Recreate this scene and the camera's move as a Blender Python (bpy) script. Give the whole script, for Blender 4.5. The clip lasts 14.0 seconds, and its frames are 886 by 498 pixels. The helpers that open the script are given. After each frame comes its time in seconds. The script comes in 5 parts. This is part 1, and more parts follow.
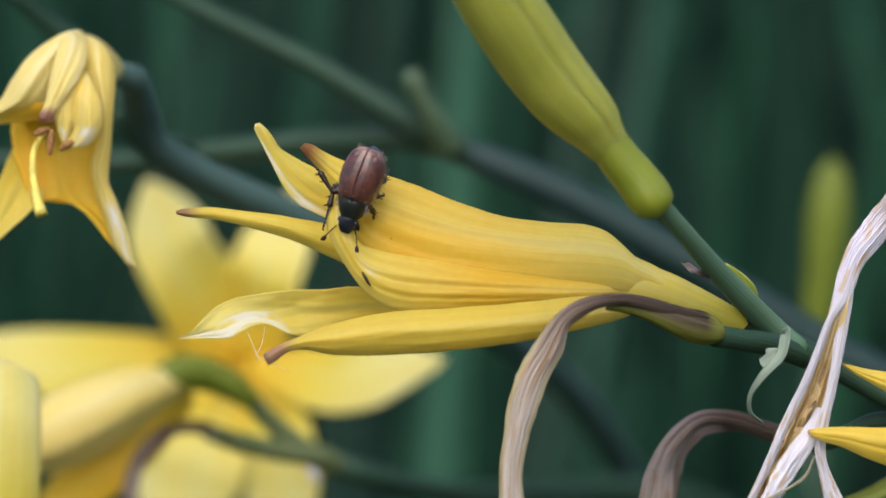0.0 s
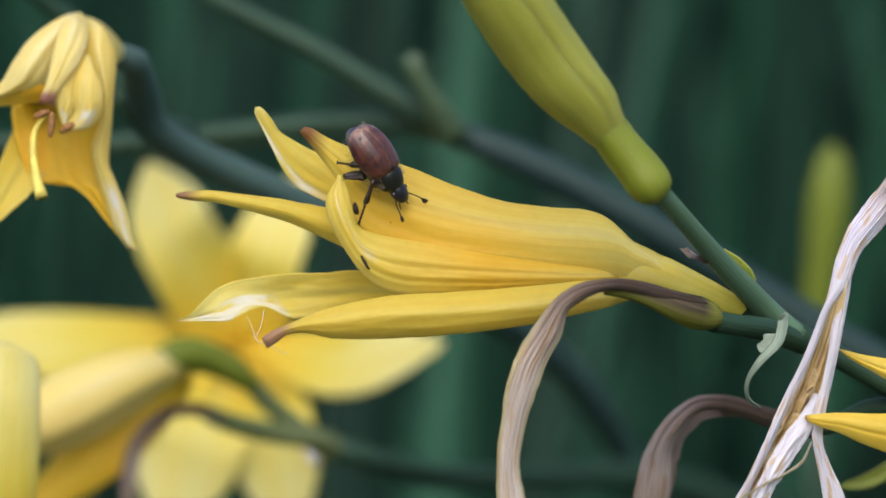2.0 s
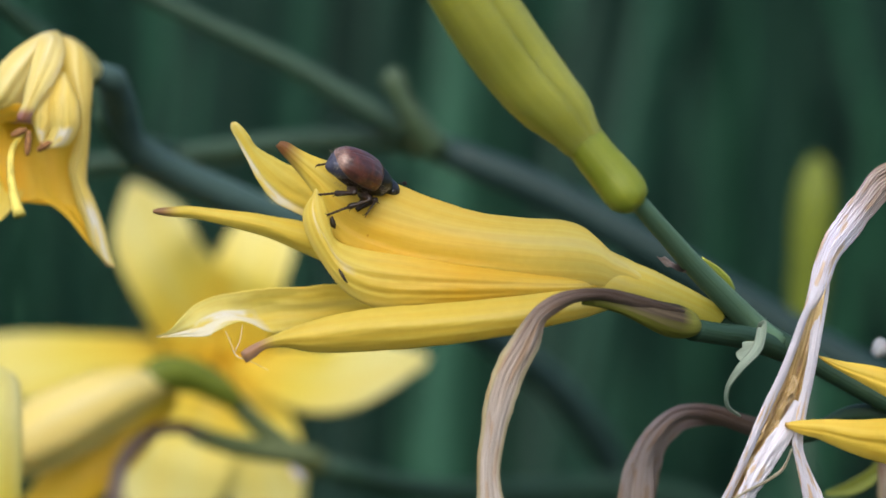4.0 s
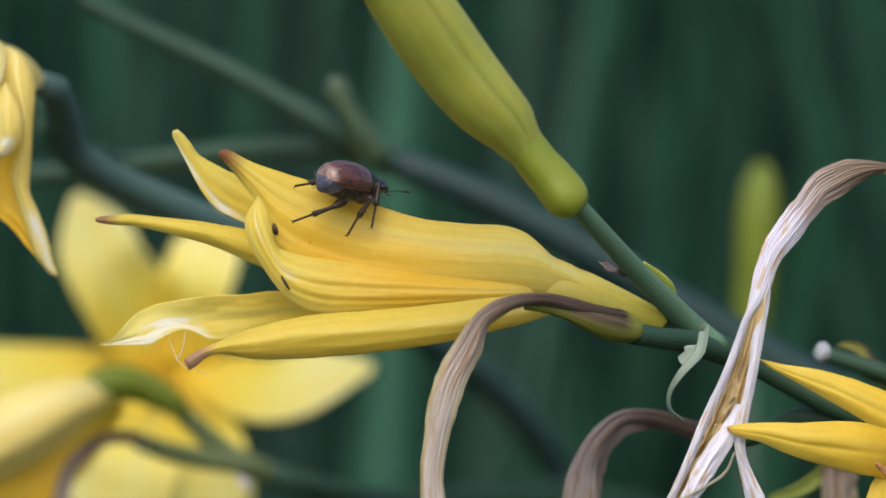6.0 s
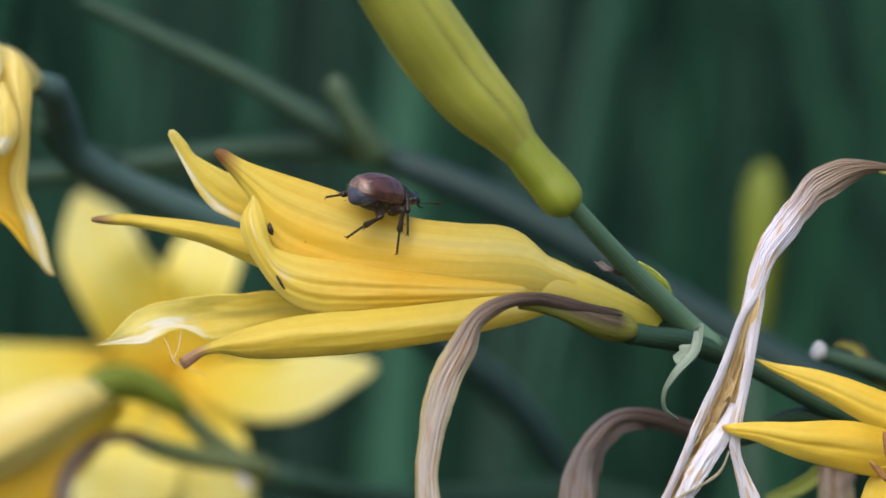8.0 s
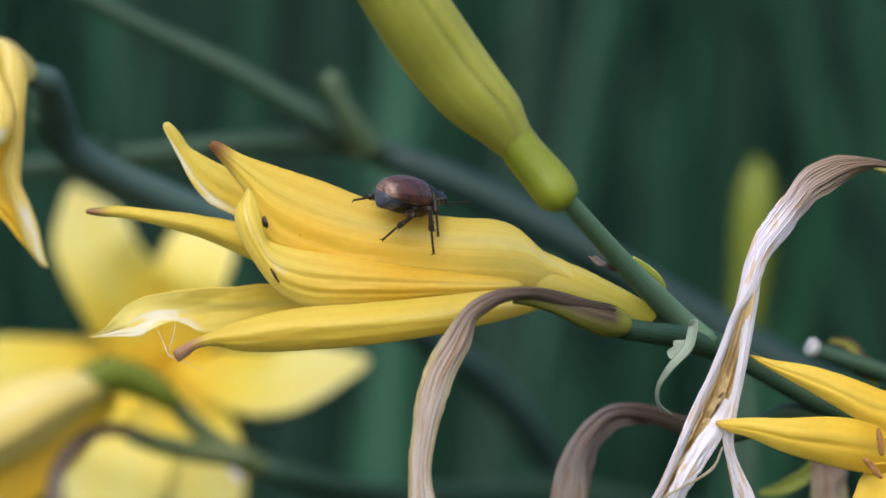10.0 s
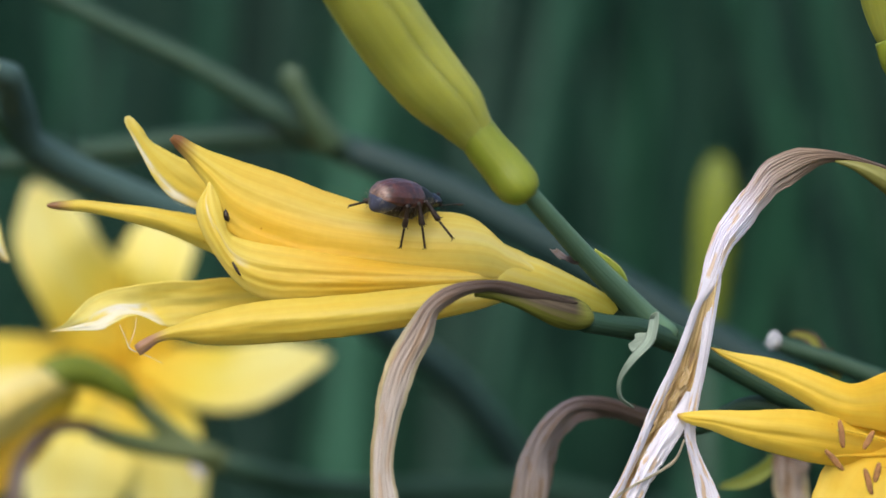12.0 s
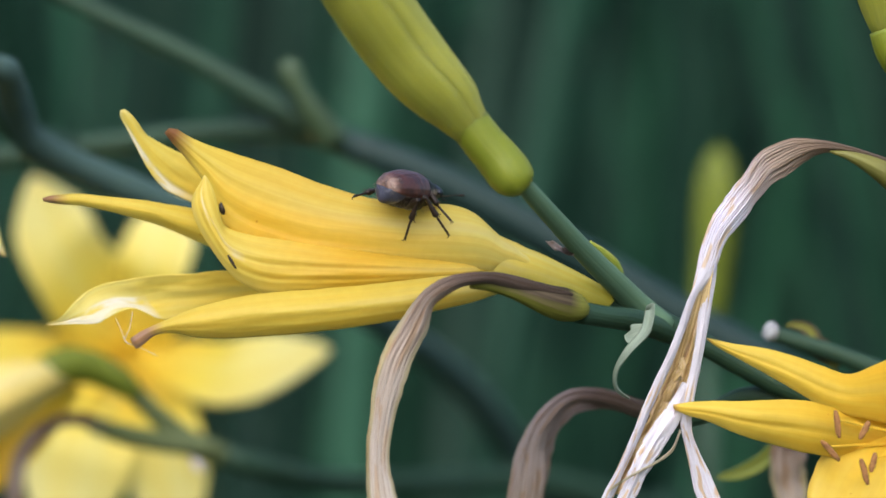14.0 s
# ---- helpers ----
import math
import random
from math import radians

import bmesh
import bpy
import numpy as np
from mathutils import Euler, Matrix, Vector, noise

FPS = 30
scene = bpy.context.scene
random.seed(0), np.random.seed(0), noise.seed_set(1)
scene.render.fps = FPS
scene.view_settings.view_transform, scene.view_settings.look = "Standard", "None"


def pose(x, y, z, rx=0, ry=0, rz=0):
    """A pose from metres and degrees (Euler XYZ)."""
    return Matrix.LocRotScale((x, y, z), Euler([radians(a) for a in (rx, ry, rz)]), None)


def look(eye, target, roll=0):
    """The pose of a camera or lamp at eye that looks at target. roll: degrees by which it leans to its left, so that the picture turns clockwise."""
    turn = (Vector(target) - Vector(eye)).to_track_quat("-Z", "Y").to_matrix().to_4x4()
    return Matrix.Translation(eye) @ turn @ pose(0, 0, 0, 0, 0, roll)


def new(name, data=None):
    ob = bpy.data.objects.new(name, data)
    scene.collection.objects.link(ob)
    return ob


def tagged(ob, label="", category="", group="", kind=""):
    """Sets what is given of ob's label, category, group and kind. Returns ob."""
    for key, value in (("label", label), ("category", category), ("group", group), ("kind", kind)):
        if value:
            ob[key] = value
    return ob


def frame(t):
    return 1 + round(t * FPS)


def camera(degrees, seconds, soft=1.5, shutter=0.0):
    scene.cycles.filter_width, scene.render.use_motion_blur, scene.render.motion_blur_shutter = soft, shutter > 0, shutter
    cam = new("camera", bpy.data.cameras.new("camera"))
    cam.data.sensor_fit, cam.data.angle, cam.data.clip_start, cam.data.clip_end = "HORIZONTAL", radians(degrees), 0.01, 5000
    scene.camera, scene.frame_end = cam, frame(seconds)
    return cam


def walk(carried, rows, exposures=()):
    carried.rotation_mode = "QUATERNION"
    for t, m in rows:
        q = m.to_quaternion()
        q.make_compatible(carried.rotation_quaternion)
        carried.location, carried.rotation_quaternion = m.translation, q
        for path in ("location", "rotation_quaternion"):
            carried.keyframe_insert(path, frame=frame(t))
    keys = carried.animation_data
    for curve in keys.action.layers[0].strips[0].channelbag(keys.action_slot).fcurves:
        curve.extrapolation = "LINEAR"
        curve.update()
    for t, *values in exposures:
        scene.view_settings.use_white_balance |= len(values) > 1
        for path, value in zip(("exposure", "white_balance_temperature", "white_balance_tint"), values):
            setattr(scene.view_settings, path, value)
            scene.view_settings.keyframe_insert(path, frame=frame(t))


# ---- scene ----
H = 0.65                      # height of the yellow flower over the ground


def view(ex, ey, ez, tx, tz, roll):
    """Camera pose: eye and target in millimetres from the yellow flower."""
    return look((ex / 1000, ey / 1000, H + ez / 1000), (tx / 1000, 0, H + tz / 1000), roll)


cam = camera(10.455, 14.0, 1.6)
cam.data.dof.use_dof = True
cam.data.dof.focus_distance = 0.598
cam.data.dof.aperture_fstop = 14
walk(cam, [
    (0.0, view(-0.53, -600.0, -0.10, 0.00, -0.00, 0.00)),
    (0.5, view(-2.04, -601.7, -0.61, -1.83, -0.51, 0.11)),
    (1.0, view(-2.67, -601.5, -1.46, -1.85, -1.71, 0.36)),
    (1.5, view(-1.46, -601.5, -0.82, -1.12, -1.86, 0.34)),
    (2.0, view(0.16, -601.3, 0.00, 0.13, -1.96, 0.29)),
    (2.5, view(1.43, -601.2, 0.70, 1.52, -1.16, -0.10)),
    (2.7, view(1.58, -601.2, 0.79, 1.73, -0.53, -0.20)),
    (4.8, view(5.67, -601.3, -3.35, 6.06, -0.36, -0.75)),
    (5.0, view(5.98, -601.5, -3.06, 8.62, 0.24, -0.82)),
    (5.5, view(6.24, -602.4, -2.55, 11.07, 0.39, -0.90)),
    (6.0, view(5.76, -602.4, -3.25, 10.09, 0.23, -0.90)),
    (6.5, view(6.62, -603.3, -3.50, 9.73, 0.05, -0.74)),
    (7.0, view(6.41, -603.3, -3.09, 7.24, -0.29, -0.72)),
    (7.5, view(8.26, -603.4, -3.12, 9.28, -0.02, -0.85)),
    (8.0, view(9.60, -603.2, -3.44, 10.67, 0.16, -0.92)),
    (8.2, view(9.73, -603.2, -3.48, 9.89, 0.04, -0.92)),
    (10.3, view(8.78, -602.6, -4.21, 11.67, -0.58, -0.55)),
    (10.5, view(9.07, -602.3, -4.21, 13.87, -0.31, -0.70)),
    (11.0, view(9.67, -602.3, -5.16, 17.92, -0.79, -0.87)),
    (11.5, view(8.64, -602.6, -6.01, 17.56, -0.86, -0.80)),
    (12.0, view(8.39, -603.0, -5.55, 16.13, -1.47, -0.69)),
    (12.5, view(9.18, -603.5, -4.82, 15.53, -1.83, -0.71)),
    (13.0, view(10.02, -602.9, -5.13, 15.98, -2.00, -0.75)),
    (13.5, view(10.84, -602.9, -5.59, 17.05, -1.99, -0.93)),
    (14.0, view(11.16, -603.3, -6.02, 16.66, -2.47, -0.94)),
], exposures=((0, 0.50), (8, 0.54), (11, 0.60), (14, 0.68)))

# ---- light: bright open shade under a hazy sky ----
world = bpy.data.worlds.new("sky")
scene.world = world
world.use_nodes = True
wn = world.node_tree
sky = wn.nodes.new("ShaderNodeTexSky")
sky.sky_type = 'NISHITA'
sky.sun_disc = False
sky.sun_elevation = radians(48)
sky.sun_rotation = radians(189)
sky.dust_density = 3.0
wn.links.new(sky.outputs[0], wn.nodes["Background"].inputs[0])
wn.nodes["Background"].inputs[1].default_value = 0.15
sun = new("sun", bpy.data.lights.new("sun", 'SUN'))
sun.data.energy = 1.85
sun.data.angle = radians(60)
sun.data.color = (1.0, 0.96, 0.90)
sun.matrix_world = look((-0.24, -1.5, 2.32), (0, 0, 0.65))


# ---- materials ----
def shader(name):
    m = bpy.data.materials.new(name)
    m.use_nodes = True
    t = m.node_tree
    return m, t, t.nodes["Principled BSDF"]


def node(t, kind, **kw):
    n = t.nodes.new(kind)
    for k, v in kw.items():
        n.inputs[k].default_value = v
    return n


def ramp(t, src, stops):
    n = t.nodes.new("ShaderNodeValToRGB")
    e = n.color_ramp.elements
    while len(e) < len(stops):
        e.new(0.5)
    for k, (p, c) in zip(e, stops):
        k.position, k.color = p, (*c, 1)
    t.links.new(src, n.inputs[0])
    return n.outputs[0]


def grain(t, scale, stretch, detail=4.0, coords="UV"):
    """Noise stretched along one axis of the chosen coordinates."""
    tc = t.nodes.new("ShaderNodeTexCoord")
    mp = t.nodes.new("ShaderNodeMapping")
    mp.inputs["Scale"].default_value = stretch
    t.links.new(tc.outputs[coords], mp.inputs[0])
    n = node(t, "ShaderNodeTexNoise", Scale=scale, Detail=detail)
    t.links.new(mp.outputs[0], n.inputs[0])
    return n.outputs[0]


def blend(t, a, b, fac, mode='MIX'):
    n = t.nodes.new("ShaderNodeMix")
    n.data_type, n.blend_type = 'RGBA', mode
    for sock, v in ((n.inputs[0], fac), (n.inputs[6], a), (n.inputs[7], b)):
        if isinstance(v, bpy.types.NodeSocket):
            t.links.new(v, sock)
        elif isinstance(v, tuple):
            sock.default_value = (*v, 1)
        else:
            sock.default_value = v
    return n.outputs[2]


def along(t):
    tc = t.nodes.new("ShaderNodeTexCoord")
    s = t.nodes.new("ShaderNodeSeparateXYZ")
    t.links.new(tc.outputs["UV"], s.inputs[0])
    return s.outputs[0], s.outputs[1]


def bump(t, b, h, strength, dist):
    n = node(t, "ShaderNodeBump", Strength=strength, Distance=dist)
    t.links.new(h, n.inputs["Height"])
    t.links.new(n.outputs[0], b.inputs["Normal"])
    return n


def thin(t, b, col, share):
    """Let some light through a thin blade."""
    tr = t.nodes.new("ShaderNodeBsdfTranslucent")
    mix = node(t, "ShaderNodeMixShader", Fac=share)
    if isinstance(col, tuple):
        tr.inputs[0].default_value = (*col, 1)
    else:
        t.links.new(col, tr.inputs[0])
    t.links.new(b.outputs[0], mix.inputs[1])
    t.links.new(tr.outputs[0], mix.inputs[2])
    t.links.new(mix.outputs[0], t.nodes["Material Output"].inputs[0])


def petal_paint(name, base, mid, outer, tip, tip_at=0.955, vein=0.06, share=0.6, inner=None, bleach=None, dens=1):
    """Petal colours from base to tip. inner: a deeper colour towards one edge, throat pigment with painted-in glow;
    bleach: (from u, to u, from v, to v) of a papery white patch.
    """
    m, t, b = shader(name)
    u, v = along(t)
    col = ramp(t, v, [(0.0, base), (0.45, mid), (0.8, outer), (tip_at, outer), (min(1, tip_at + 0.05), tip)])
    wander = grain(t, 1.0, (2.2, 1.5, 1), 3)
    # throat gold towards one edge: pigment and the glow of passing light painted together
    if inner:
        side = blend(t, ramp(t, u, [(0.36, (0, 0, 0)), (0.72, (1, 1, 1))]), ramp(t, wander, [(0.35, (0.6, 0.6, 0.6)), (0.6, (1, 1, 1))]), 1.0, 'MULTIPLY')
        reach = ramp(t, v, [(0.22, (0, 0, 0)), (0.48, (1, 1, 1)), (0.72, (1, 1, 1)), (0.88, (0, 0, 0))])
        col = blend(t, col, inner, blend(t, side, reach, 1.0, 'MULTIPLY'))
    broad = grain(t, 1.0, (3.6 * dens, 0.7, 1), 2)
    col = blend(t, col, ramp(t, broad, [(0.34, (1.0, 0.90, 0.58)), (0.5, (1, 1, 1)), (0.66, (1.0, 1.04, 1.6))]), 0.8, 'MULTIPLY')
    veins = blend(t, grain(t, 1.0, (11 * dens, 0.8, 1), 2), grain(t, 1.0, (34 * dens, 1.6, 1), 3), 0.4)
    dark = ramp(t, veins, [(0.33, (1 - vein, 1 - 1.5 * vein, 1 - 2.4 * vein)), (0.6, (1, 1, 1))])
    col = blend(t, col, dark, 1.0, 'MULTIPLY')
    fine = grain(t, 900.0, (1, 1, 1), 3, "Object")
    col = blend(t, col, ramp(t, fine, [(0.3, (0.95, 0.94, 0.9)), (0.7, (1, 1, 1))]), 1.0, 'MULTIPLY')
    dots = grain(t, 1000.0, (1, 1, 1), 1, "Object")
    col = blend(t, col, ramp(t, dots, [(0.79, (1, 1, 1)), (0.81, (0.72, 0.52, 0.35))]), 1.0, 'MULTIPLY')
    if bleach:
        u0, u1, v0, v1 = bleach
        spots = ramp(t, grain(t, 1.0, (3.2, 7.0, 1), 4), [(0.38, (0, 0, 0)), (0.50, (0.92, 0.92, 0.92))])
        for src, lo, hi in ((u, u0, u1), (v, v0, v1)):
            spots = blend(t, spots, ramp(t, src, [(lo, (0, 0, 0)), (lo + 0.06, (1, 1, 1)), (hi, (1, 1, 1)), (hi + 0.05, (0, 0, 0))]), 1.0, 'MULTIPLY')
        col = blend(t, col, (0.88, 0.87, 0.82), spots)
    t.links.new(col, b.inputs["Base Color"])
    b.inputs["Roughness"].default_value = 0.42
    b.inputs["Specular IOR Level"].default_value = 0.35
    dents = grain(t, 260.0, (1, 1, 1), 3, "Object")
    bump(t, b, blend(t, veins, dents, 0.35), 0.4, 0.0005)
    # the light passes both faces of the blade: each takes the root of its tint
    root = node(t, "ShaderNodeGamma", Gamma=0.5)
    t.links.new(col, root.inputs[0])
    warm = root.outputs[0]
    thin(t, b, warm, share)
    return m


YELLOW = petal_paint("petal_yellow", (0.80, 0.68, 0.15), (0.82, 0.67, 0.12), (0.83, 0.69, 0.14), (0.40, 0.23, 0.13), 0.92)
TOP_PETAL = petal_paint("petal_yellow_golden_glow", (0.83, 0.77, 0.29), (0.84, 0.74, 0.20), (0.81, 0.67, 0.13), (0.28, 0.13, 0.05), 0.93, vein=0.10, inner=(0.95, 0.59, 0.04))
TUBE = petal_paint("tube_yellow", (0.70, 0.63, 0.09), (0.82, 0.73, 0.22), (0.83, 0.75, 0.27), (0.80, 0.68, 0.15), 0.96, dens=4)
PALE = petal_paint("petal_pale_yellow", (0.86, 0.78, 0.36), (0.88, 0.80, 0.40), (0.86, 0.77, 0.33), (0.38, 0.20, 0.17), 0.90, share=0.5)
CLOSING = petal_paint("petal_closing", (0.86, 0.76, 0.30), (0.88, 0.78, 0.34), (0.87, 0.74, 0.27), (0.80, 0.60, 0.16), 0.93, share=0.45)
CREASED = petal_paint("petal_creased", (0.85, 0.75, 0.30), (0.87, 0.75, 0.26), (0.86, 0.75, 0.26), (0.50, 0.34, 0.20), 0.96, share=0.6, bleach=(0.3, 0.8, 0.70, 0.93))
BLEACHED = petal_paint("petal_bleached", (0.80, 0.64, 0.10), (0.83, 0.69, 0.14), (0.84, 0.74, 0.20), (0.80, 0.66, 0.22), 0.96, bleach=(0.34, 0.95, 0.66, 0.95))
CURLED = petal_paint("petal_curled", (0.83, 0.72, 0.20), (0.88, 0.63, 0.08), (0.84, 0.72, 0.17), (0.80, 0.70, 0.24), 0.97, vein=0.10, bleach=(0.36, 0.52, 0.78, 0.93))
TORN = petal_paint("petal_torn_edge", (0.88, 0.62, 0.07), (0.86, 0.64, 0.08), (0.83, 0.70, 0.15), (0.80, 0.72, 0.26), 0.95, bleach=(0.76, 0.97, 0.62, 0.91))
PINK_TIP = petal_paint("petal_pink_tip", (0.82, 0.72, 0.22), (0.83, 0.69, 0.14), (0.82, 0.67, 0.14), (0.55, 0.35, 0.23), 0.90)
GOLDEN = petal_paint("petal_golden", (0.86, 0.58, 0.05), (0.88, 0.66, 0.09), (0.88, 0.69, 0.12), (0.66, 0.44, 0.16), 0.97)
THROAT = petal_paint("petal_throat", (0.66, 0.52, 0.04), (0.91, 0.62, 0.05), (0.91, 0.66, 0.07), (0.88, 0.60, 0.05), 0.96, share=0.62)
LEMON = petal_paint("petal_lemon", (0.86, 0.60, 0.04), (0.80, 0.70, 0.13), (0.80, 0.76, 0.31), (0.80, 0.76, 0.40), share=0.45)


def plant_paint(name, low, high, scale=60.0, rough=0.5, stretch=(30, 1.5, 1), share=0.0, strength=0.3, shine=0.4, vary_shade=False, deep=0.0):
    m, t, b = shader(name)
    g = grain(t, 1.0, stretch, 4)
    big = grain(t, scale, (1, 1, 1), 3, "Object")
    col = blend(t, ramp(t, g, [(0.3, low), (0.7, high)]), ramp(t, big, [(0.3, low), (0.7, high)]), 0.5)
    t.links.new(col, b.inputs["Base Color"])
    b.inputs["Roughness"].default_value = rough
    b.inputs["Specular IOR Level"].default_value = shine
    bump(t, b, g, strength, 0.0004)
    if deep:
        b.inputs["Subsurface Weight"].default_value = deep
        b.inputs["Subsurface Scale"].default_value = 0.006
        b.inputs["Subsurface Radius"].default_value = (1.0, 0.9, 0.3)
    # per-leaf tones down to near black paint in the shade of gaps between leaves
    if vary_shade:
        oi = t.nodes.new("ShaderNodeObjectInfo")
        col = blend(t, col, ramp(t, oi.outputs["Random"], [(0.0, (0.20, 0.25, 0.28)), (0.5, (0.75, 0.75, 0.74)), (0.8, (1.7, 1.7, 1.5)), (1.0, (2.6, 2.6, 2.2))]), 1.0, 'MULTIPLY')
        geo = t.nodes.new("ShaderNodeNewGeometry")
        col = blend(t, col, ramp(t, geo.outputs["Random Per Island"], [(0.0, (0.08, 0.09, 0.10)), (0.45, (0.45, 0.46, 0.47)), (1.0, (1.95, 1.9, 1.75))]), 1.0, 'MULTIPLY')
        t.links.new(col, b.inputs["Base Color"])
    if share:
        thin(t, b, col, share)
    return m


STEM = plant_paint("stem_green", (0.014, 0.037, 0.023), (0.029, 0.068, 0.041), shine=0.25)
BLUE_STEM = plant_paint("stem_blue_green", (0.009, 0.026, 0.025), (0.019, 0.042, 0.041), shine=0.22)
BUD = plant_paint("bud_green_yellow", (0.205, 0.222, 0.026), (0.30, 0.305, 0.052), 90.0, 0.45, (14, 0.8, 1), deep=0.7)
OVARY = plant_paint("ovary_green", (0.130, 0.165, 0.011), (0.195, 0.23, 0.022), 90.0, 0.45, deep=0.7)
LEAF = plant_paint("leaf_green", (0.0215, 0.092, 0.063), (0.058, 0.190, 0.128), 9.0, 0.55, (40, 1, 1), 0.15, shine=0.2, vary_shade=True)
OLIVE = plant_paint("ovary_olive", (0.090, 0.120, 0.007), (0.145, 0.18, 0.014), 90.0, 0.5)
SLATE_STEM = plant_paint("stem_slate", (0.034, 0.068, 0.062), (0.066, 0.115, 0.108), shine=0.25)
GREY_STEM = plant_paint("stem_grey_green", (0.062, 0.130, 0.080), (0.115, 0.205, 0.130), shine=0.25)
SIDE_BUD = plant_paint("side_bud_green", (0.060, 0.084, 0.030), (0.105, 0.132, 0.050))
SPROUT = plant_paint("sprout_green", (0.030, 0.058, 0.026), (0.062, 0.100, 0.052))
OVARY_WILTED = plant_paint("ovary_olive_wilting", (0.11, 0.105, 0.026), (0.19, 0.19, 0.045), 200.0, 0.55, (9, 2, 1))
BRACT = plant_paint("bract_pale_green", (0.17, 0.24, 0.185), (0.36, 0.43, 0.35), 200.0, 0.5, (20, 1, 1), 0.3)


def dry_paint(name, stops, low, high, share=0.2, tan=(0.90, 0.78, 0.64), tan_from=0.0, edge=None):
    m, t, b = shader(name)
    u, v = along(t)
    g = grain(t, 1.0, (34, 1.6, 1), 6)
    wide = grain(t, 1.0, (4, 7.0, 1), 3)
    col = ramp(t, v, stops)
    if edge:
        rim = blend(t, ramp(t, u, [(0.10, (1, 1, 1)), (0.20, (0, 0, 0)), (0.84, (0, 0, 0)), (0.92, (0.8, 0.8, 0.8))]), ramp(t, v, [(0.40, (0, 0, 0)), (0.52, (0.9, 0.9, 0.9))]), 1.0, 'MULTIPLY')
        col = blend(t, col, edge, rim)
    col = blend(t, col, ramp(t, g, [(0.37, low), (0.49, high)]), 1.0, 'MULTIPLY')
    spots = ramp(t, wide, [(0.40, (1, 1, 1)), (0.47, (0, 0, 0))])
    if tan_from:
        spots = blend(t, spots, ramp(t, v, [(tan_from, (0, 0, 0)), (tan_from + 0.08, (1, 1, 1))]), 1.0, 'MULTIPLY')
    col = blend(t, col, blend(t, col, tan, 1.0, 'MULTIPLY'), spots)
    t.links.new(col, b.inputs["Base Color"])
    b.inputs["Roughness"].default_value = 0.55
    bump(t, b, g, 0.9, 0.0005)
    thin(t, b, col, share)
    return m


def ovary_paint():
    """A yellow-green ovary that dries brown from its upper side."""
    m, t, b = shader("ovary_withering")
    u, v = along(t)
    streak = grain(t, 1.0, (17, 1.4, 1), 5)
    side = ramp(t, u, [(0.17, (1, 1, 1)), (0.42, (0, 0, 0)), (0.72, (0, 0, 0)), (0.90, (1, 1, 1))])
    near = ramp(t, v, [(0.10, (0, 0, 0)), (0.22, (1, 1, 1))])
    dry = ramp(t, blend(t, side, streak, 0.5), [(0.42, (0, 0, 0)), (0.60, (1, 1, 1))])
    green = ramp(t, streak, [(0.3, (0.10, 0.105, 0.016)), (0.7, (0.18, 0.185, 0.034))])
    brown = ramp(t, streak, [(0.38, (0.020, 0.014, 0.009)), (0.62, (0.095, 0.072, 0.045))])
    t.links.new(blend(t, green, brown, blend(t, dry, near, 1.0, 'MULTIPLY')), b.inputs["Base Color"])
    b.inputs["Roughness"].default_value = 0.6
    b.inputs["Specular IOR Level"].default_value = 0.2
    bump(t, b, streak, 0.5, 0.0004)
    return m


OVARY_DRY = ovary_paint()
DRY = dry_paint("withered_tan", [(0.0, (0.12, 0.085, 0.065)), (0.22, (0.12, 0.085, 0.07)), (0.30, (0.19, 0.138, 0.115)),
                                 (0.40, (0.34, 0.27, 0.23)), (0.56, (0.54, 0.46, 0.41)), (1.0, (0.80, 0.74, 0.69))], (0.60, 0.50, 0.42), (1, 1, 1), edge=(0.52, 0.47, 0.26))
DRY_BASE = dry_paint("withered_dark_base", [(0.0, (0.07, 0.05, 0.035)), (1.0, (0.12, 0.08, 0.065))], (0.6, 0.5, 0.45), (1, 1, 1))
DRY_PALE = dry_paint("withered_white", [(0.0, (0.12, 0.085, 0.055)), (0.20, (0.15, 0.105, 0.07)), (0.36, (0.24, 0.175, 0.125)), (0.48, (0.40, 0.32, 0.27)),
                                        (0.60, (0.62, 0.56, 0.60)), (0.72, (0.86, 0.85, 1.0)), (1.0, (0.90, 0.89, 1.0))], (0.76, 0.66, 0.64), (1, 1, 1), 0.15, (0.88, 0.72, 0.50), 0.5)
DRY_WHITE = dry_paint("withered_papery", [(0.0, (0.90, 0.89, 1.0)), (1.0, (0.90, 0.89, 1.0))], (0.84, 0.77, 0.80), (1, 1, 1), 0.12, (0.86, 0.66, 0.42), 0.45)
DRY_STRAW = dry_paint("withered_straw", [(0.0, (0.72, 0.68, 0.56)), (1.0, (0.70, 0.66, 0.48))], (0.7, 0.65, 0.5), (1, 1, 1), 0.3)
DRY_GOLD = dry_paint("withered_golden", [(0.0, (0.84, 0.66, 0.34)), (1.0, (0.74, 0.50, 0.19))], (0.50, 0.36, 0.22), (1, 1, 1), 0.12, (1.15, 1.2, 1.7))
DRY_DARK = dry_paint("withered_brown", [(0.0, (0.07, 0.05, 0.03)), (0.3, (0.11, 0.075, 0.062)), (0.46, (0.34, 0.28, 0.29)), (0.7, (0.40, 0.34, 0.33)),
                                        (1.0, (0.38, 0.30, 0.23))], (0.66, 0.56, 0.52), (1, 1, 1))


